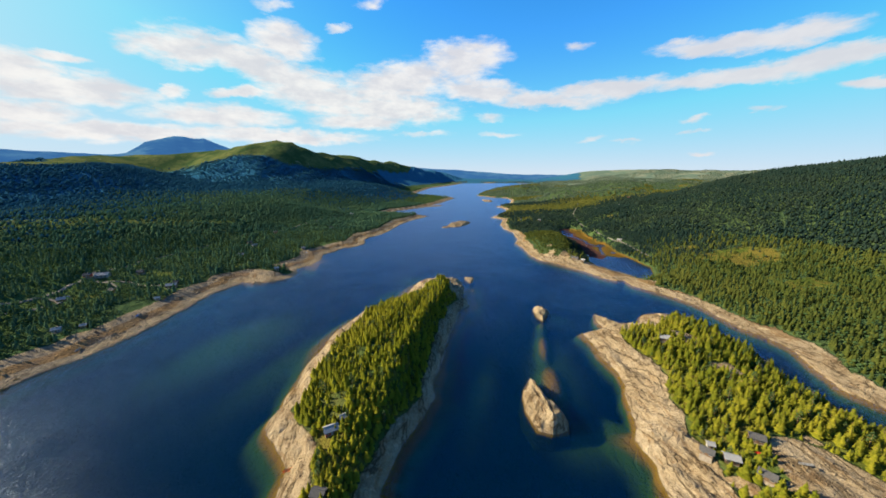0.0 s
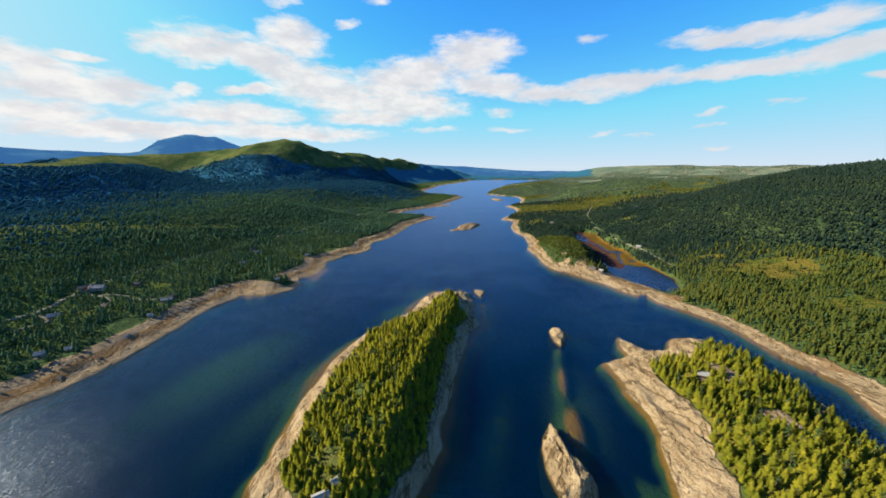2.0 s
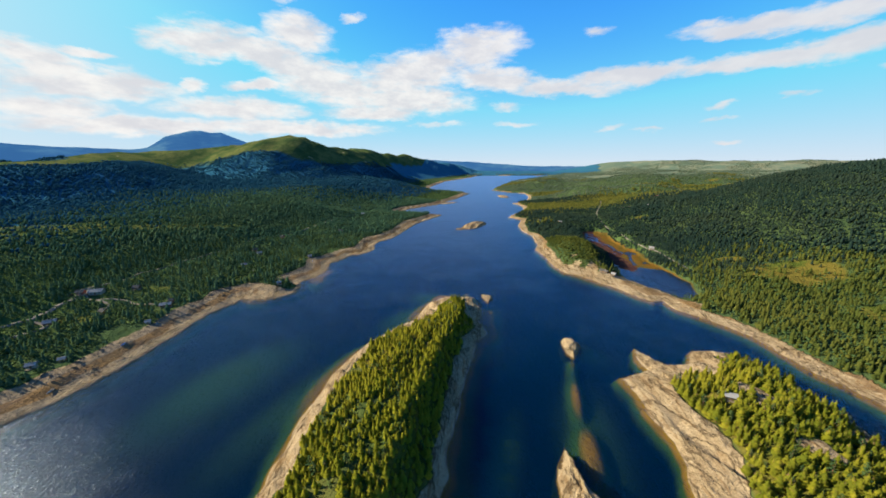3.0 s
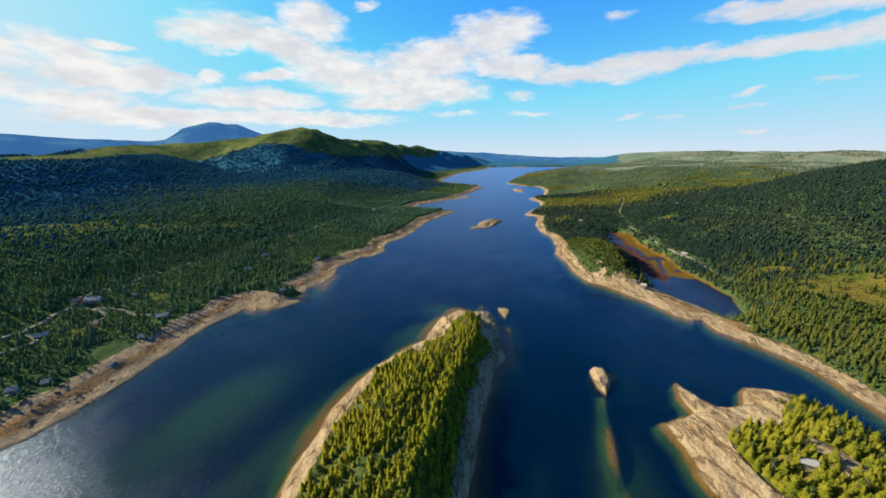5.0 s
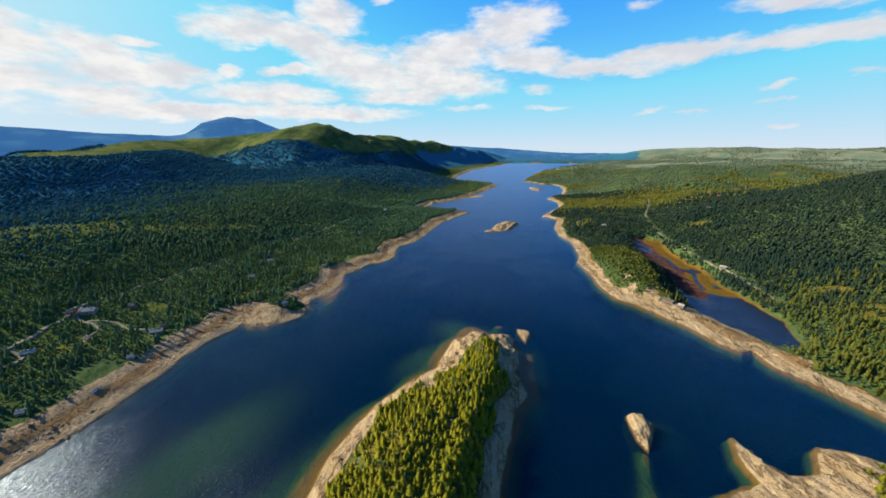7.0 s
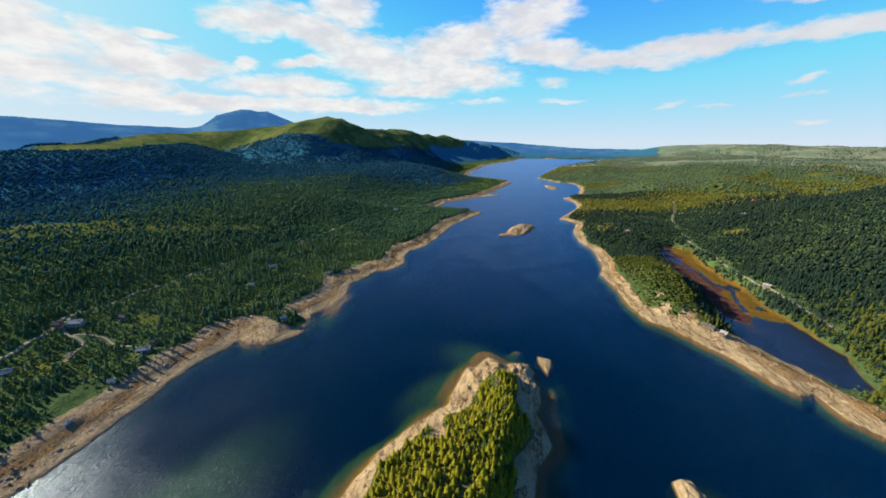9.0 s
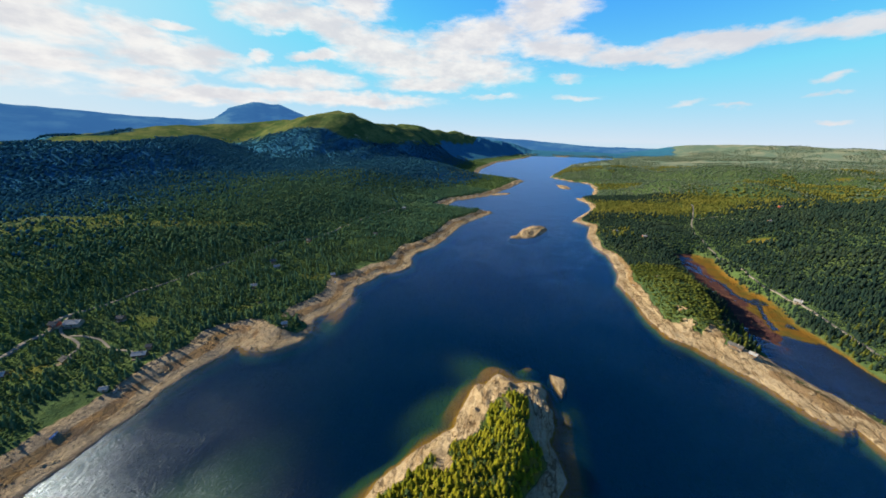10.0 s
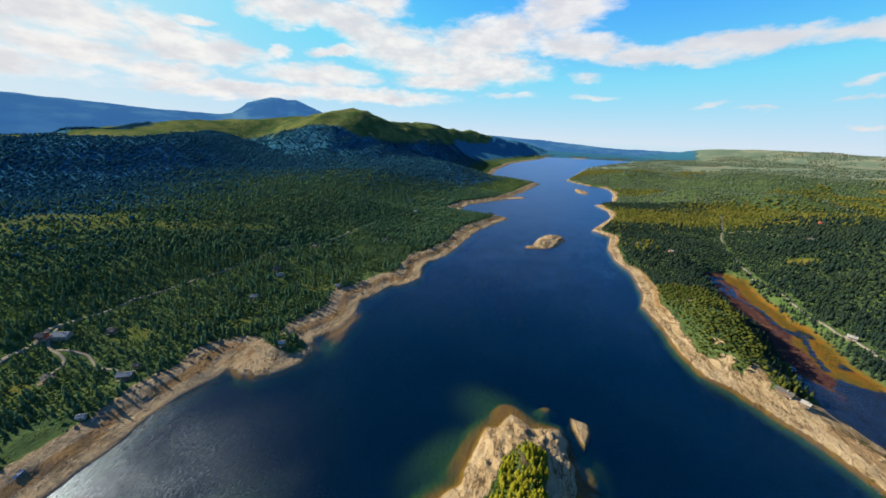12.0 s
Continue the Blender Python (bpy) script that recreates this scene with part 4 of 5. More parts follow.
def stem(sides=5):
    v, f = [], []
    for z, r in ((-0.08, 0.026), (0.35, 0.018), (0.85, 0.005)):
        v += [(r * math.cos(6.2832 * k / sides), r * math.sin(6.2832 * k / sides), z) for k in range(sides)]
    for ring in range(2):
        for k in range(sides):
            a, b = ring * sides + k, ring * sides + (k + 1) % sides
            f += [(a, b, b + sides), (a, b + sides, a + sides)]
    # limbs: thin three-sided spikes
    for k in range(5):
        z, a = 0.3 + 0.11 * k, k * 2.3
        o = np.array((0, 0, z))
        d = np.array((math.cos(a), math.sin(a), 0.35)) * (0.19 - 0.02 * k)
        n = len(v)
        v += [tuple(o + (0, 0, 0.012)), tuple(o + (-0.01 * math.sin(a), 0.01 * math.cos(a), -0.008)), tuple(o + (0.01 * math.sin(a), -0.01 * math.cos(a), -0.008)), tuple(o + d)]
        f += [(n, n + 1, n + 3), (n + 1, n + 2, n + 3), (n + 2, n, n + 3)]
    return np.array(v, float), np.array(f)


def scatter(template, xs, ys, zs, heights, widths):
    """All trees of one sort as one set of triangles."""
    tv, tf = template
    a = rng.random(len(xs)) * 6.2832
    c, s = np.cos(a)[:, None], np.sin(a)[:, None]
    h, w = heights[:, None], (heights * widths)[:, None]
    lean = rng.normal(0, 0.03, (2, len(xs), 1))
    X = (tv[:, 0] * c - tv[:, 1] * s) * w + xs[:, None] + lean[0] * tv[:, 2] * h
    Y = (tv[:, 0] * s + tv[:, 1] * c) * w + ys[:, None] + lean[1] * tv[:, 2] * h
    Z = tv[:, 2] * h + zs[:, None]
    V = np.stack([X, Y, Z], -1).reshape(-1, 3)
    F = (tf[None] + (np.arange(len(xs)) * len(tv))[:, None, None]).reshape(-1, 3)
    return V, F


def round_tree(seed, tufts):
    g = np.random.default_rng(seed)
    out = []
    for i in range(tufts):
        v, f = clump(0.20 * (0.75 + 0.5 * g.random()), seed * 50 + i)
        a = i * 2.4
        out.append((v + (0.17 * math.cos(a) * g.random() * 1.4, 0.17 * math.sin(a) * g.random() * 1.4, 0.35 + 0.5 * i / max(1, tufts - 1)), f))
    return join(out)


SORTS = [("pine", 1, PINE), ("pine", 2, PINE), ("spruce", 3, PINE), ("spruce", 4, PINE), ("birch", 5, BIRCH), ("pine", 6, PINE)]
CROWNS = [crown(kind, seed, 15 if kind != "birch" else 24) for kind, seed, _ in SORTS]
STEM = stem()
CROWN_MESH = [mesh_of("crown", c[0], c[1], s[2], True) for c, s in zip(CROWNS, SORTS)]
STEM_MESH = mesh_of("trunk", STEM[0], STEM[1], BARK, False)
TREE_LABEL = {"pine": "yellow-green young pine on rocky island ground", "spruce": "slim dark green spruce on rocky island ground",
              "birch": "bushy olive-green birch on rocky island ground"}


def sites(lo, hi, step, jitter=0.48):
    xs, ys = np.meshgrid(np.arange(lo[0], hi[0], step), np.arange(lo[1], hi[1], step))
    xs, ys = xs.ravel(), ys.ravel()
    return xs + rng.uniform(-jitter, jitter, xs.size) * step, ys + rng.uniform(-jitter, jitter, ys.size) * step


CLEAR_ISLE = [(h[0] - 1.0, h[1] - 1.5, 0.5 * h[3]) for h in ISLE_HUTS] + [(-49, 105, 2.5), (-47, 109, 4.2)]


def island_trees(shape, lo, hi, step, picked, group, tall, wide):
    xs, ys = sites(lo, hi, step)
    z, veg, d = shape(xs, ys)
    ok = (veg > 0.45 + 0.35 * rng.random(xs.size)) & (d > 4)
    for cx, cy, r in CLEAR_ISLE:
        ok &= np.hypot(xs - cx, ys - cy) > r
    xs, ys, z, veg = xs[ok], ys[ok], z[ok], veg[ok]
    hgt = tall * (2.6 + 5.0 * rng.random(xs.size) ** 1.2) * (0.75 + 0.25 * veg) * (1 + 0.25 * rough(xs, ys, 30, 211, 2))
    wid = wide * (0.85 + 0.4 * rng.random(xs.size))
    sort = rng.choice(len(SORTS), xs.size, p=[0.22, 0.2, 0.20, 0.16, 0.08, 0.14])
    single = picked(xs, ys)
    first = {}
    for i in np.flatnonzero(single)[:150]:
        k = int(sort[i])
        m = Matrix.Translation((xs[i], ys[i], z[i])) @ Matrix.Rotation(rng.random() * 6.283, 4, "Z") @ Matrix.Diagonal((hgt[i] * wid[i], hgt[i] * wid[i], hgt[i], 1))
        tree = new(SORTS[k][0] + "_tree")
        tree.matrix_basis = m
        new("trunk", STEM_MESH).parent = tree
        new("crown", CROWN_MESH[k]).parent = tree
        tagged(tree, TREE_LABEL[SORTS[k][0]], "tree", group)
        first[i] = True
    rest = np.array([i for i in range(xs.size) if i not in first])
    for mat, name in ((PINE, "pine_wood"), (BIRCH, "birch_wood")):
        sets = []
        for k, s in enumerate(SORTS):
            ii = rest[sort[rest] == k]
            if s[2] is mat and len(ii):
                sets.append(scatter(CROWNS[k], xs[ii], ys[ii], z[ii], hgt[ii], wid[ii]))
        v, f = join(sets)
        tagged(new(name, mesh_of(name, v, f, mat, True)), "dense stand of low " + name.split("_")[0] + " trees on a rocky island", "trees", kind="stuff")
    v, f = scatter(STEM, xs[rest], ys[rest], z[rest], hgt[rest], wid[rest])
    tagged(new("tree_stems", mesh_of("tree_stems", v, f, BARK, False)), "thin brown stems of the island trees", "tree stems", kind="stuff")


island_trees(isle_a, (-80, 64), (20, 325), 2.05, lambda x, y: (y > 88) & (y < 128) & (x > -62), "island trees", 0.72, 1.4)
island_trees(isle_b, (85, 50), (195, 240), 2.5, lambda x, y: (y > 75) & (y < 150) & (x < 150), "island trees", 0.96, 1.2)


def bank_wood(name, xs, ys, keep, templates, mat, tall, label, wide=1.1):
    z, veg, bog, d, clear, fell, rust, wood, mud = land(xs, ys)
    isl = (z > 1.2) & (veg > 0.5)
    thin = rough(xs, ys, 60, 221, 3) + 0.45 * rough(xs, ys, 14, 225, 2)
    ok = isl & keep(xs, ys, z, d) & (thin > -0.80 + 0.2 * smooth(d, 45, 20)) & (rng.random(xs.size) > clear * np.where(xs < 0, 0.62, 0.9))
    ok &= ~on_track(xs, ys) & ((xs > 0) | (fell < 0.3 + 0.3 * rng.random(xs.size)))
    xs, ys, z = xs[ok], ys[ok], z[ok]
    hgt = tall * (0.45 + 0.95 * rng.random(xs.size)) * (1 + 0.25 * rough(xs, ys, 50, 231, 2))
    pick = rng.choice(len(templates), xs.size)
    v, f = join([scatter(t, xs[pick == k], ys[pick == k], z[pick == k], hgt[pick == k], wide * (0.8 + 0.45 * rng.random((pick == k).sum()))) for k, t in enumerate(templates)])
    return tagged(new(name, mesh_of(name, v, f, mat, True)), label, "forest", kind="stuff")


# tracks and yards that stay free of trees: x, y, 0
YARDS = [(h[0], h[1] - 3, 0.5 * h[3] + 3) for h in HUTS]


def on_track(x, y):
    hit = np.zeros(np.shape(x), bool)
    for t in ROADS:
        hit |= near_line(t, x, y)[0] < np.where((t is ROADS[0]) & (y < 345), 4.0, 1.9)
    for cx, cy, r in YARDS:
        hit |= np.hypot(x - cx, y - cy) < r
    return hit


def seen(x, y, spare=0.0):
    """Part of the valley that opens in front of the flight."""
    return (y > 30 + 0.42 * np.abs(x) - 120 - spare) & (y > 0)


NEAR = [skirts(401 + k, 3, 6) for k in range(4)]
NEARB = [round_tree(411 + k, 2) for k in range(3)]


def lump_tree(seed):
    """A far tree: one ragged, upright lump."""
    v, f = clump(0.30, seed)
    v[:, 2] *= 1.9
    v[4, 2] *= 1.25
    return v + (0, 0, 0.45), f


MID = [lump_tree(421 + k) for k in range(5)]
FAR = [lump_tree(431 + k) for k in range(5)]


def ring(lo, hi):
    return lambda x, y, z, d: seen(x, y) & (np.hypot(x * 1.0, y - 150) >= lo) & (np.hypot(x, y - 150) < hi)


def light_side(x, y):
    edge = 815 - 0.06 * x + 120 * rough(x, y, 170, 241, 4) + 90 * (lattice(x // 1, y // 1, 15) - 0.5)
    return (x > 60) & (y > edge) & ((y < edge + 270) | (rough(x, y, 150, 245, 4) > 0.0))


def deep_side(x, y):
    back = inland(WEST, x, y) > 170 + 160 * (lattice(x // 1, y // 1, 11) - 0.5)
    return (x < -580 + 320 * (lattice(x // 1, y // 1, 9) - 0.5) + 60 * rough(x, y, 120, 247, 3)) | (back & (y > 950 + 300 * (lattice(x // 1, y // 1, 9) - 0.5)))


# Eastern woods that take the shade-darkened needle colour.
def shaded_side(x, y):
    return (x > 90) & (y > 400 + 50 * rough(x, y, 110, 257, 3) + 110 * (lattice(x // 1, y // 1, 13) - 0.5))


def knoll_side(x, y):
    return (x > 118) & (x < 150 + 0.24 * (y - 340)) & (y > 330) & (y < 560) & (x < 205)


x1, y1 = sites((-480, 40), (480, 620), 2.6)
half = rng.random(x1.size) < np.where(x1 < 0, 0.32, 0.62)
kn = knoll_side(x1, y1)
bank_wood("pine_scrub", x1[kn], y1[kn], lambda x, y, z, d: rough(x, y, 16, 249, 3) > -0.3, NEARB, OLIVE, 5.0, "olive-green pine and birch scrub on a rocky knoll", 1.5)
x1, y1, half = x1[~kn], y1[~kn], half[~kn]
bank_wood("spruce_wood", x1[half], y1[half], lambda x, y, z, d: ring(0, 470)(x, y, z, d) & (x < 0), NEAR, SPRUCE, 5.6, "dark green spruce forest along the lake shore", 0.92)
bank_wood("pine_wood", x1[half], y1[half], lambda x, y, z, d: ring(0, 470)(x, y, z, d) & (x > 0) & ~shaded_side(x, y), NEAR, OLIVE, 5.6, "olive-green pine forest along the eastern shore", 0.95)
bank_wood("birch_scrub", x1[~half], y1[~half], lambda x, y, z, d: ring(0, 470)(x, y, z, d) & ~shaded_side(x, y), NEARB, BIRCH, 3.9, "olive-green birch scrub between the spruces", 1.2)
bank_wood("spruce_wood", x1, y1, lambda x, y, z, d: ring(0, 470)(x, y, z, d) & shaded_side(x, y), NEAR, DARK, 5.0, "spruce forest behind the marsh, darkened for cloud shade", 0.95)
x2, y2 = sites((-1000, 60), (1000, 1150), 3.5)
bank_wood("spruce_wood", x2, y2, lambda x, y, z, d: ring(470, 1000)(x, y, z, d) & deep_side(x, y) & (x > -720) & (lattice(x // 1, y // 1, 3) < 0.5), MID, DEEP, 4.2, "spruce forest on the western slope, coloured blue for haze", 1.6)
bank_wood("spruce_wood", x2, y2, lambda x, y, z, d: ring(470, 1000)(x, y, z, d) & (x < 0) & ~deep_side(x, y), MID, SPRUCE, 4.6, "dark green spruce forest on the valley sides", 1.0)
bank_wood("spruce_wood", x2, y2, lambda x, y, z, d: ring(470, 1000)(x, y, z, d) & ~light_side(x, y) & (x > 0), MID, DARK, 4.6, "spruce forest on the eastern hill, darkened for cloud shade", 1.0)
bank_wood("birch_wood", x2, y2, lambda x, y, z, d: ring(470, 1000)(x, y, z, d) & light_side(x, y), MID, SUNNY, 4.6, "sunlit olive birch forest on the eastern hills", 1.3)
x3, y3 = sites((-2000, 200), (2000, 2300), 8.2)
bank_wood("birch_wood", x3, y3, lambda x, y, z, d: ring(1000, 2200)(x, y, z, d) & light_side(x, y) & (z < 140), FAR, SUNNY, 5.5, "distant olive birch forest on the eastern hills", 1.6)
bank_wood("spruce_wood", x3, y3, lambda x, y, z, d: ring(1000, 2200)(x, y, z, d) & (z < 185) & ~light_side(x, y) & (x > 0), FAR, PALE, 5.0, "distant forest on the eastern hills, paled for haze", 1.6)
x5, y5 = sites((100, 1700), (3300, 3700), 16.0)
bank_wood("birch_wood", x5, y5, lambda x, y, z, d: (np.hypot(x, y - 150) >= 2200) & (rough(x, y, 170, 253, 4) > -0.1), FAR, PALE, 6.0, "far birch woods on the eastern hills, paled for haze", 2.6)
bank_wood("birch_wood", x3, y3, lambda x, y, z, d: ring(1000, 2200)(x, y, z, d) & (x < 0) & ~deep_side(x, y), FAR, BIRCH, 5.0, "green birch forest on the far western points", 1.6)
x4, y4 = sites((-1700, 250), (0, 2200), 6.0)
bank_wood("spruce_wood", x4, y4, lambda x, y, z, d: deep_side(x, y) & ((x < -640) | (np.hypot(x, y - 150) > 970)) & (z < 215), FAR, DEEP, 4.8, "spruce forest on the high western slopes, coloured blue for haze", 2.0)


# ---- huts, tracks, boats ----
MATS = {"WHITE": WHITE, "RED": RED, "BROWN": BROWN, "YELLOW": YELLOW, "STEEL": STEEL, "SLATE": SLATE, "TURF": TURF}
WALL_WORDS = {"WHITE": "white boarded", "RED": "red boarded", "BROWN": "dark brown timber", "YELLOW": "ochre boarded"}
ROOF_WORDS = {"STEEL": "pale metal roof", "SLATE": "dark felt roof", "TURF": "green turf roof"}
STONE = plain_material("foundation_stone", (0.26, 0.23, 0.20), (0.18, 0.16, 0.14), 1.5, 0.9, 0.6)
DECK = plain_material("deck_boards", (0.15, 0.13, 0.105), (0.11, 0.095, 0.08), 1.5, 0.85, 0.4, (8, 0.6, 1))


def box(bm, x0, x1, y0, y1, z0, z1):
    v = [bm.verts.new(p) for p in ((x0, y0, z0), (x1, y0, z0), (x1, y1, z0), (x0, y1, z0), (x0, y0, z1), (x1, y0, z1), (x1, y1, z1), (x0, y1, z1))]
    for f in ((3, 2, 1, 0), (4, 5, 6, 7), (0, 1, 5, 4), (1, 2, 6, 5), (2, 3, 7, 6), (3, 0, 4, 7)):
        bm.faces.new([v[i] for i in f])
    return v


def boxed(*b):
    bm = bmesh.new()
    box(bm, *b)
    return bm


def hut(x, y, z, turn, length, depth, wall_h, wall, roof, kind, ground):
    """A gabled timber house: foundation, walls, two roof slopes, ridge, door, windows, chimney."""
    ob = new(kind)
    a, b, rise = length / 2, depth / 2, depth * 0.30
    part("foundation", boxed(-a + 0.05, a - 0.05, -b + 0.05, b - 0.05, -2.5, 0.3), STONE, ob)
    bm = bmesh.new()
    box(bm, -a, a, -b, b, 0.3, wall_h)
    for s in (-1, 1):                      # gable ends
        p = [(s * a, -b, wall_h), (s * a, b, wall_h), (s * a, 0, wall_h + rise - 0.05)]
        q = [(px - s * 0.18, py, pz) for px, py, pz in p]
        v = [bm.verts.new(c) for c in p + q]
        for f in ((0, 1, 2), (5, 4, 3), (0, 3, 4, 1), (1, 4, 5, 2), (2, 5, 3, 0)):
            bm.faces.new([v[i] for i in f])
    for k in range(int(length / 1.2)):     # battens on the long sides
        for s in (-1, 1):
            cx = -a + 0.6 + k * 1.2
            box(bm, cx - 0.04, cx + 0.04, s * b - (0.05 if s < 0 else -0.003), s * b + (0.05 if s > 0 else -0.003), 0.3, wall_h - 0.05)
    bmesh.ops.recalc_face_normals(bm, faces=bm.faces)
    body = part("wall", bm, MATS[wall], ob)
    for s in (-1, 1):
        bm = bmesh.new()
        e, o = b + 0.55, a + 0.45
        low = wall_h - rise * 0.55 / b
        pts = [(-o, 0, wall_h + rise), (o, 0, wall_h + rise), (o, s * e, low), (-o, s * e, low)]
        v = [bm.verts.new(c) for c in pts] + [bm.verts.new((c[0], c[1], c[2] + 0.16)) for c in pts]
        for f in ((0, 1, 2, 3), (7, 6, 5, 4), (0, 4, 5, 1), (1, 5, 6, 2), (2, 6, 7, 3), (3, 7, 4, 0)):
            bm.faces.new([v[i] for i in f])
        for k in range(int(length / 0.9)):   # standing seams
            cx = -o + 0.5 + k * 0.9
            w = [bm.verts.new((cx + dx, yy, zz)) for dx in (-0.03, 0.03) for yy, zz in ((0, wall_h + rise + 0.21), (s * e, low + 0.21), (s * e, low + 0.14), (0, wall_h + rise + 0.14))]
            for f in ((0, 1, 5, 4), (0, 4, 7, 3), (1, 2, 6, 5), (0, 3, 2, 1), (4, 5, 6, 7)):
                bm.faces.new([w[i] for i in f])
        bmesh.ops.recalc_face_normals(bm, faces=bm.faces)
        part("roof_slope", bm, MATS[roof], ob, ROOF_WORDS[roof])
    part("ridge_cap", boxed(-a - 0.45, a + 0.45, -0.14, 0.14, wall_h + rise + 0.12, wall_h + rise + 0.26), MATS[roof], ob)
    if kind != "shed" and ground != "among island pines":
        part("chimney", boxed(a * 0.3 - 0.3, a * 0.3 + 0.3, -0.75, -0.2, wall_h + rise * 0.4, wall_h + rise + 0.8), STONE, ob, "grey masonry chimney")
        part("terrace", boxed(-a * 0.8, a * 0.6, -b - 2.4, -b - 0.02, 0.0, 0.28), DECK, ob, "weathered board terrace")
    part("door", boxed(-0.45, 0.45, -b - 0.09, -b + 0.02, 0.32, 2.1 if wall_h > 2.3 else 1.9), WHITE if wall == "RED" else BROWN, ob)
    spots = [(-a * 0.6, -b, 1.1), (a * 0.6, -b, 1.1), (-a * 0.5, b, 1.1), (a * 0.5, b, 1.1)] if kind != "shed" else [(0.8, -b, 0.4)] if length > 3 else []
    for wx, wy, ww in spots:
        s = 1 if wy > 0 else -1
        frame_ = bmesh.new()
        for x0, x1, z0, z1 in ((-ww / 2 - 0.09, ww / 2 + 0.09, 1.85, 1.95), (-ww / 2 - 0.09, ww / 2 + 0.09, 0.95, 1.05), (-ww / 2 - 0.09, -ww / 2, 1.05, 1.85), (ww / 2, ww / 2 + 0.09, 1.05, 1.85), (-0.03, 0.03, 1.05, 1.85)):
            box(frame_, wx + x0, wx + x1, min(wy, wy + s * 0.08), max(wy, wy + s * 0.08), z0, z1)
        win = part("window", frame_, WHITE, ob, "white window frame")
        part("pane", boxed(wx - ww / 2, wx + ww / 2, min(wy, wy + s * 0.03), max(wy, wy + s * 0.03), 1.05, 1.85), GLASS, win)
    ob.matrix_basis = pose(x, y, z, 0, 0, turn)
    ground = "" if kind == "shed" else ground
    big = "large " if kind == "farmhouse" else "small " if kind == "shed" else ""
    return tagged(ob, f"{big}{WALL_WORDS[wall]} {kind} with a {ROOF_WORDS[roof]} {ground}".strip(), kind, "houses in the valley")


for h in HUTS:
    zz = land(np.array([h[0] - 3, h[0] + 3, h[0]]), np.array([h[1], h[1], h[1] - 3]))[0]
    hut(h[0], h[1], float(zz.max()) - 0.1, *h[2:], "in the forest")
for h in ISLE_HUTS:
    shape = isle_a if h[0] < 40 else isle_b
    zz = shape(np.array([h[0] - 2, h[0] + 2, h[0]]), np.array([h[1], h[1], h[1] - 2]))[0]
    hut(h[0], h[1], float(zz.max()), *h[2:], "among island pines")


def road(name, line, label):
    """A gravel track laid over the ground: crown, wheel ruts and soft edges."""
    pts = []
    n = len(line)
    for i in range(n - 1):
        p0, p1, p2, p3 = (np.array(line[max(0, min(n - 1, j))], float) for j in (i - 1, i, i + 1, i + 2))
        steps = max(2, int(np.hypot(*(p2 - p1)[:2]) / 4))
        for t in np.arange(steps) / steps:
            pts.append(0.5 * (2 * p1 + (p2 - p0) * t + (2 * p0 - 5 * p1 + 4 * p2 - p3) * t * t + (3 * p1 - p0 - 3 * p2 + p3) * t ** 3))
    pts = np.array(pts + [np.array(line[-1], float)])
    d = np.gradient(pts[:, :2], axis=0)
    d /= np.linalg.norm(d, axis=1)[:, None] + 1e-9
    side = np.stack([-d[:, 1], d[:, 0]], -1)
    across = np.array([-1.15, -1.0, -0.55, 0.0, 0.55, 1.0, 1.15])
    lift = np.array([-0.5, 0.42, 0.40, 0.52, 0.40, 0.42, -0.5])
    P = pts[:, None, :2] + side[:, None] * (across[None] * pts[:, 2:3])[:, :, None]
    Z = land(pts[:, 0], pts[:, 1])[0][:, None] + lift[None]
    V = np.concatenate([P, Z[:, :, None]], -1).reshape(-1, 3)
    return tagged(new(name, mesh_of(name, V, grid_faces(7, len(pts)), GRAVEL)), label, "road", kind="structure")


for k, line in enumerate(ROADS):
    road("road" if line[0][2] > 1.3 else "track", line, "pale gravel road through the forest" if line[0][2] > 1.3 else "narrow gravel track to the houses")


def boat(x, y, z, turn, length, mat, label):
    """An open rowing boat: hull with thickness, thwarts, keel."""
    ob = new("rowing_boat")
    bm = bmesh.new()
    rows = []
    for i in range(9):
        t = i / 8
        w = 0.28 * length * math.sin(math.pi * min(1, 0.10 + 0.86 * t)) ** 0.6 * 0.5
        yy = (t - 0.5) * length
        sheer = 0.45 + 0.22 * (2 * t - 1) ** 2
        prof = [(-w, sheer), (-w * 0.85, 0.16), (0, 0.0), (w * 0.85, 0.16), (w, sheer), (w * 0.9, sheer), (w * 0.75, 0.22), (0, 0.08), (-w * 0.75, 0.22), (-w * 0.9, sheer)]
        rows.append([bm.verts.new((px, yy, pz)) for px, pz in prof])
    for r, s in zip(rows, rows[1:]):
        for i in range(10):
            bm.faces.new((r[i], r[(i + 1) % 10], s[(i + 1) % 10], s[i]))
    bm.faces.new(rows[0][::-1])
    bm.faces.new(rows[-1])
    bmesh.ops.recalc_face_normals(bm, faces=bm.faces)
    part("hull", bm, mat, ob)
    for yy in (-0.22, 0.08, 0.3):
        part("thwart", boxed(-0.10 * length, 0.10 * length, yy * length - 0.11, yy * length + 0.11, 0.30, 0.34), DECK, ob)
    part("keel", boxed(-0.03, 0.03, -0.45 * length, 0.45 * length, -0.06, 0.01), mat, ob)
    ob.matrix_basis = pose(x, y, z, 0, 8, turn)
    return tagged(ob, label, "boat", "boats on the shore")


def top(x, y):
    x, y = np.array([float(x)]), np.array([float(y)])
    z = land(x, y)[0][0]
    for shape in (isle_a, isle_b):
        q = shape(x, y)
        z = max(z, q[0][0]) if q[2][0] > 0 else z
    return float(z)


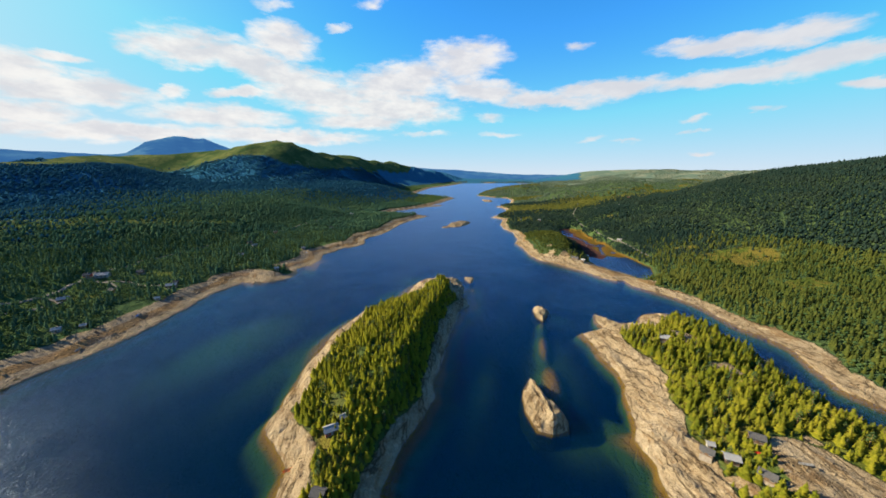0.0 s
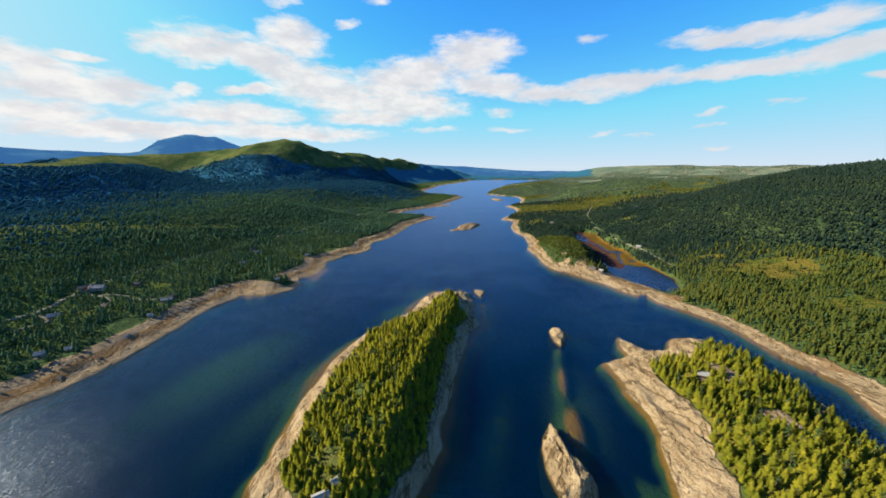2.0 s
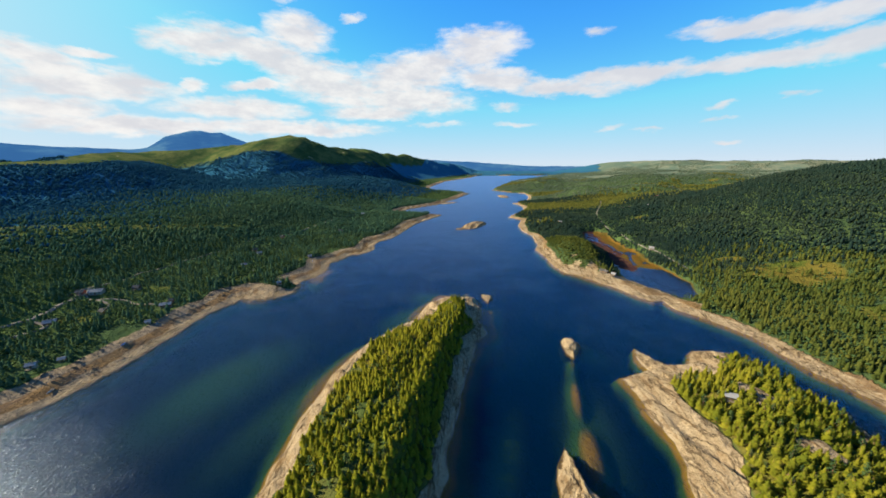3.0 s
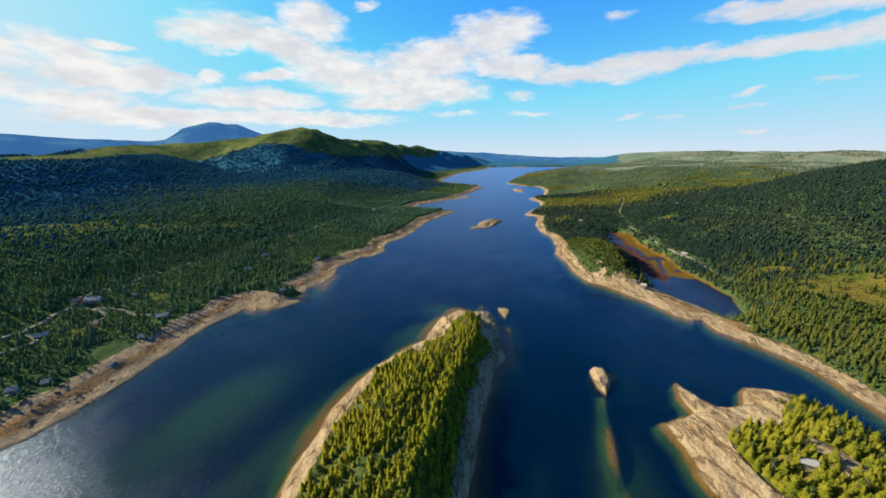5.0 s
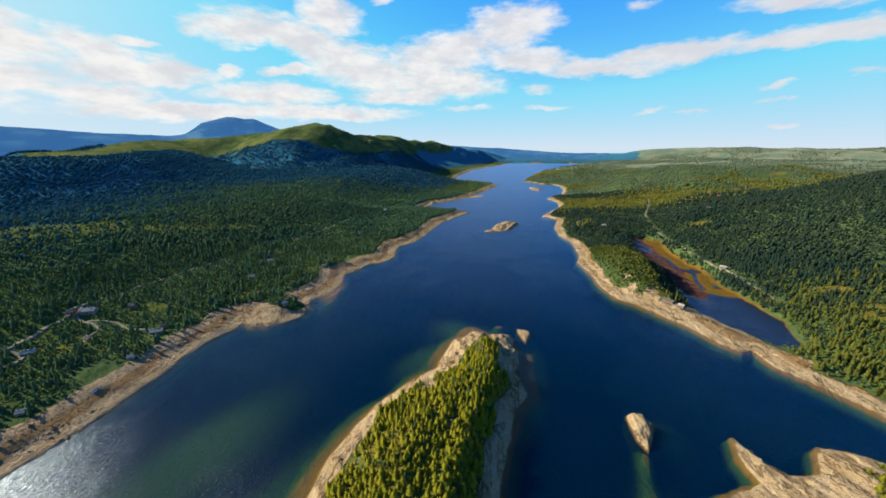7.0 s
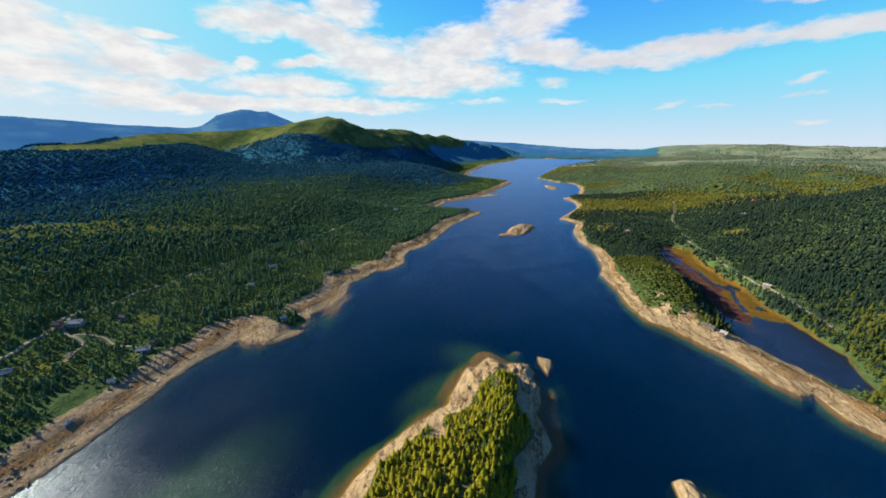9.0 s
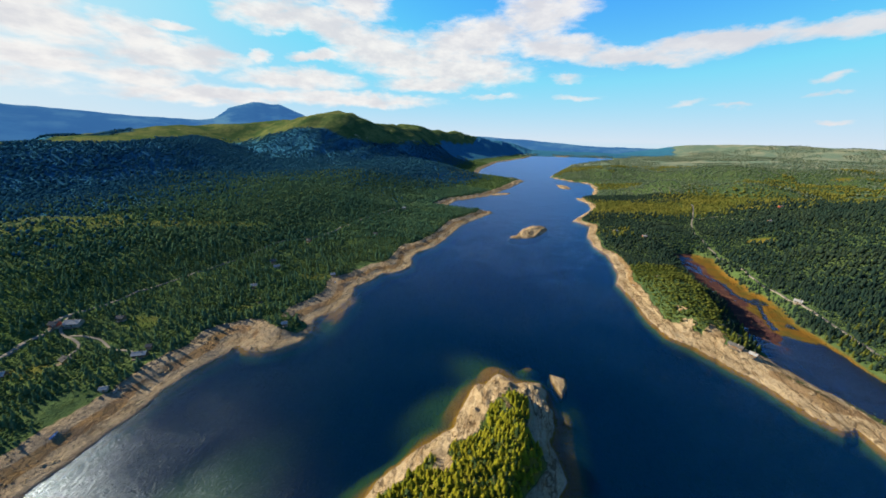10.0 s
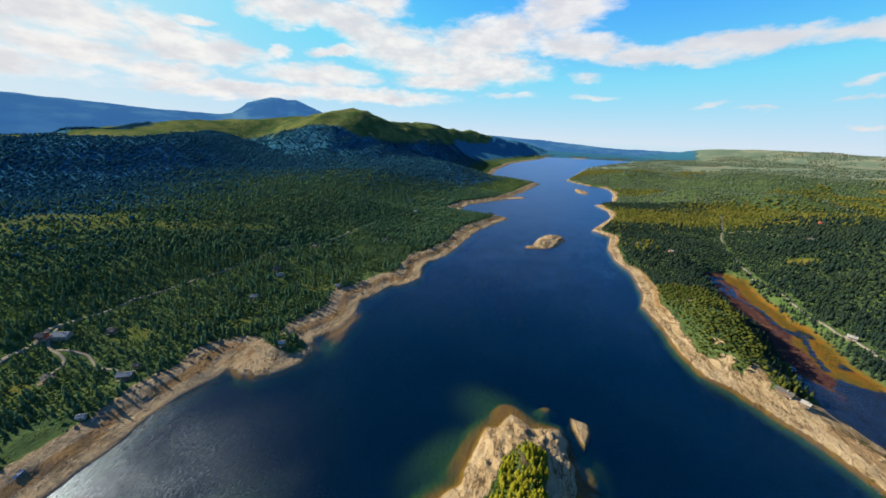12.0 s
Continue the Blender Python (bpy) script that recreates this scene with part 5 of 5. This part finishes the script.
PAINT_RED = plain_material("red_paint", (0.55, 0.03, 0.025), (0.45, 0.025, 0.02), 1.0, 0.4, 0.1)
PAINT_BLUE = plain_material("blue_paint", (0.10, 0.22, 0.45), (0.08, 0.18, 0.38), 1.0, 0.4, 0.1)
for x, y, turn, length, mat, label in ((-57, 100, -60, 4.6, ORANGE, "orange rowing boat drawn up on bare rock"), (116, 99, 70, 4.2, PAINT_RED, "red rowing boat beside the island huts"),
                                       (125, 93, 75, 4.4, WHITE, "white rowing boat on the gravel yard"), (-236, 262, 30, 4.5, WHITE, "white rowing boat on the stony beach"),
                                       (-232, 231, 20, 4.5, PAINT_BLUE, "blue rowing boat on the stony beach"), (-186, 433, 20, 4.2, PAINT_BLUE, "blue rowing boat below the forest edge"),
                                       (-229, 186, 15, 4.5, WHITE, "white rowing boat on the bare shore"), (128, 500, 40, 4.2, WHITE, "white rowing boat on the eastern beach")):
    boat(x, y, top(x, y) + 0.1, turn, length, mat, label)


# ---- loose stones on the bare shores ----
def stones(name, xs, ys, zs, sizes, label):
    base = [clump(1.0, 900 + k) for k in range(5)]
    pick = rng.integers(0, 5, len(xs))
    sets = []
    for k, b in enumerate(base):
        m = pick == k
        v, f = scatter(b, xs[m], ys[m], zs[m], sizes[m] * 0.7, 1.2 + 0.6 * rng.random(m.sum()))
        sets.append((v, f))
    v, f = join(sets)
    return tagged(new(name, mesh_of(name, v, f, ROCK, False)), label, "stones", kind="stuff")


for shape, lo, hi, words in ((isle_a, (-84, 60), (26, 335), "scattered boulders on the long island's bare shore"), (isle_b, (74, 40), (200, 246), "scattered boulders on the broad island's bare shore")):
    xs, ys = rng.uniform(lo[0], hi[0], 3600), rng.uniform(lo[1], hi[1], 3600)
    z, veg, d = shape(xs, ys)
    ok = (d > -0.5) & (veg < 0.4) & (rough(xs, ys, 18, 271, 2) > -0.1)
    n_ok = int(ok.sum())
    stones("boulders", xs[ok], ys[ok], z[ok] + 0.05, 0.25 + 0.9 * rng.random(n_ok) ** 4, words)
xs, ys = rng.uniform(-250, 280, 26000), rng.uniform(100, 620, 26000)
z, veg, wet_, d, clear_, fell_, rust_, wood_, mud_ = land(xs, ys)
ok = (d > -1) & (d < 26) & (veg < 0.4) & (wet_ < 0.2) & (rough(xs, ys, 30, 281, 2) > -0.05)
stones("boulders", xs[ok], ys[ok], z[ok] + 0.05, 0.3 + 1.1 * rng.random(int(ok.sum())) ** 4, "scattered boulders along the valley's bare shores")
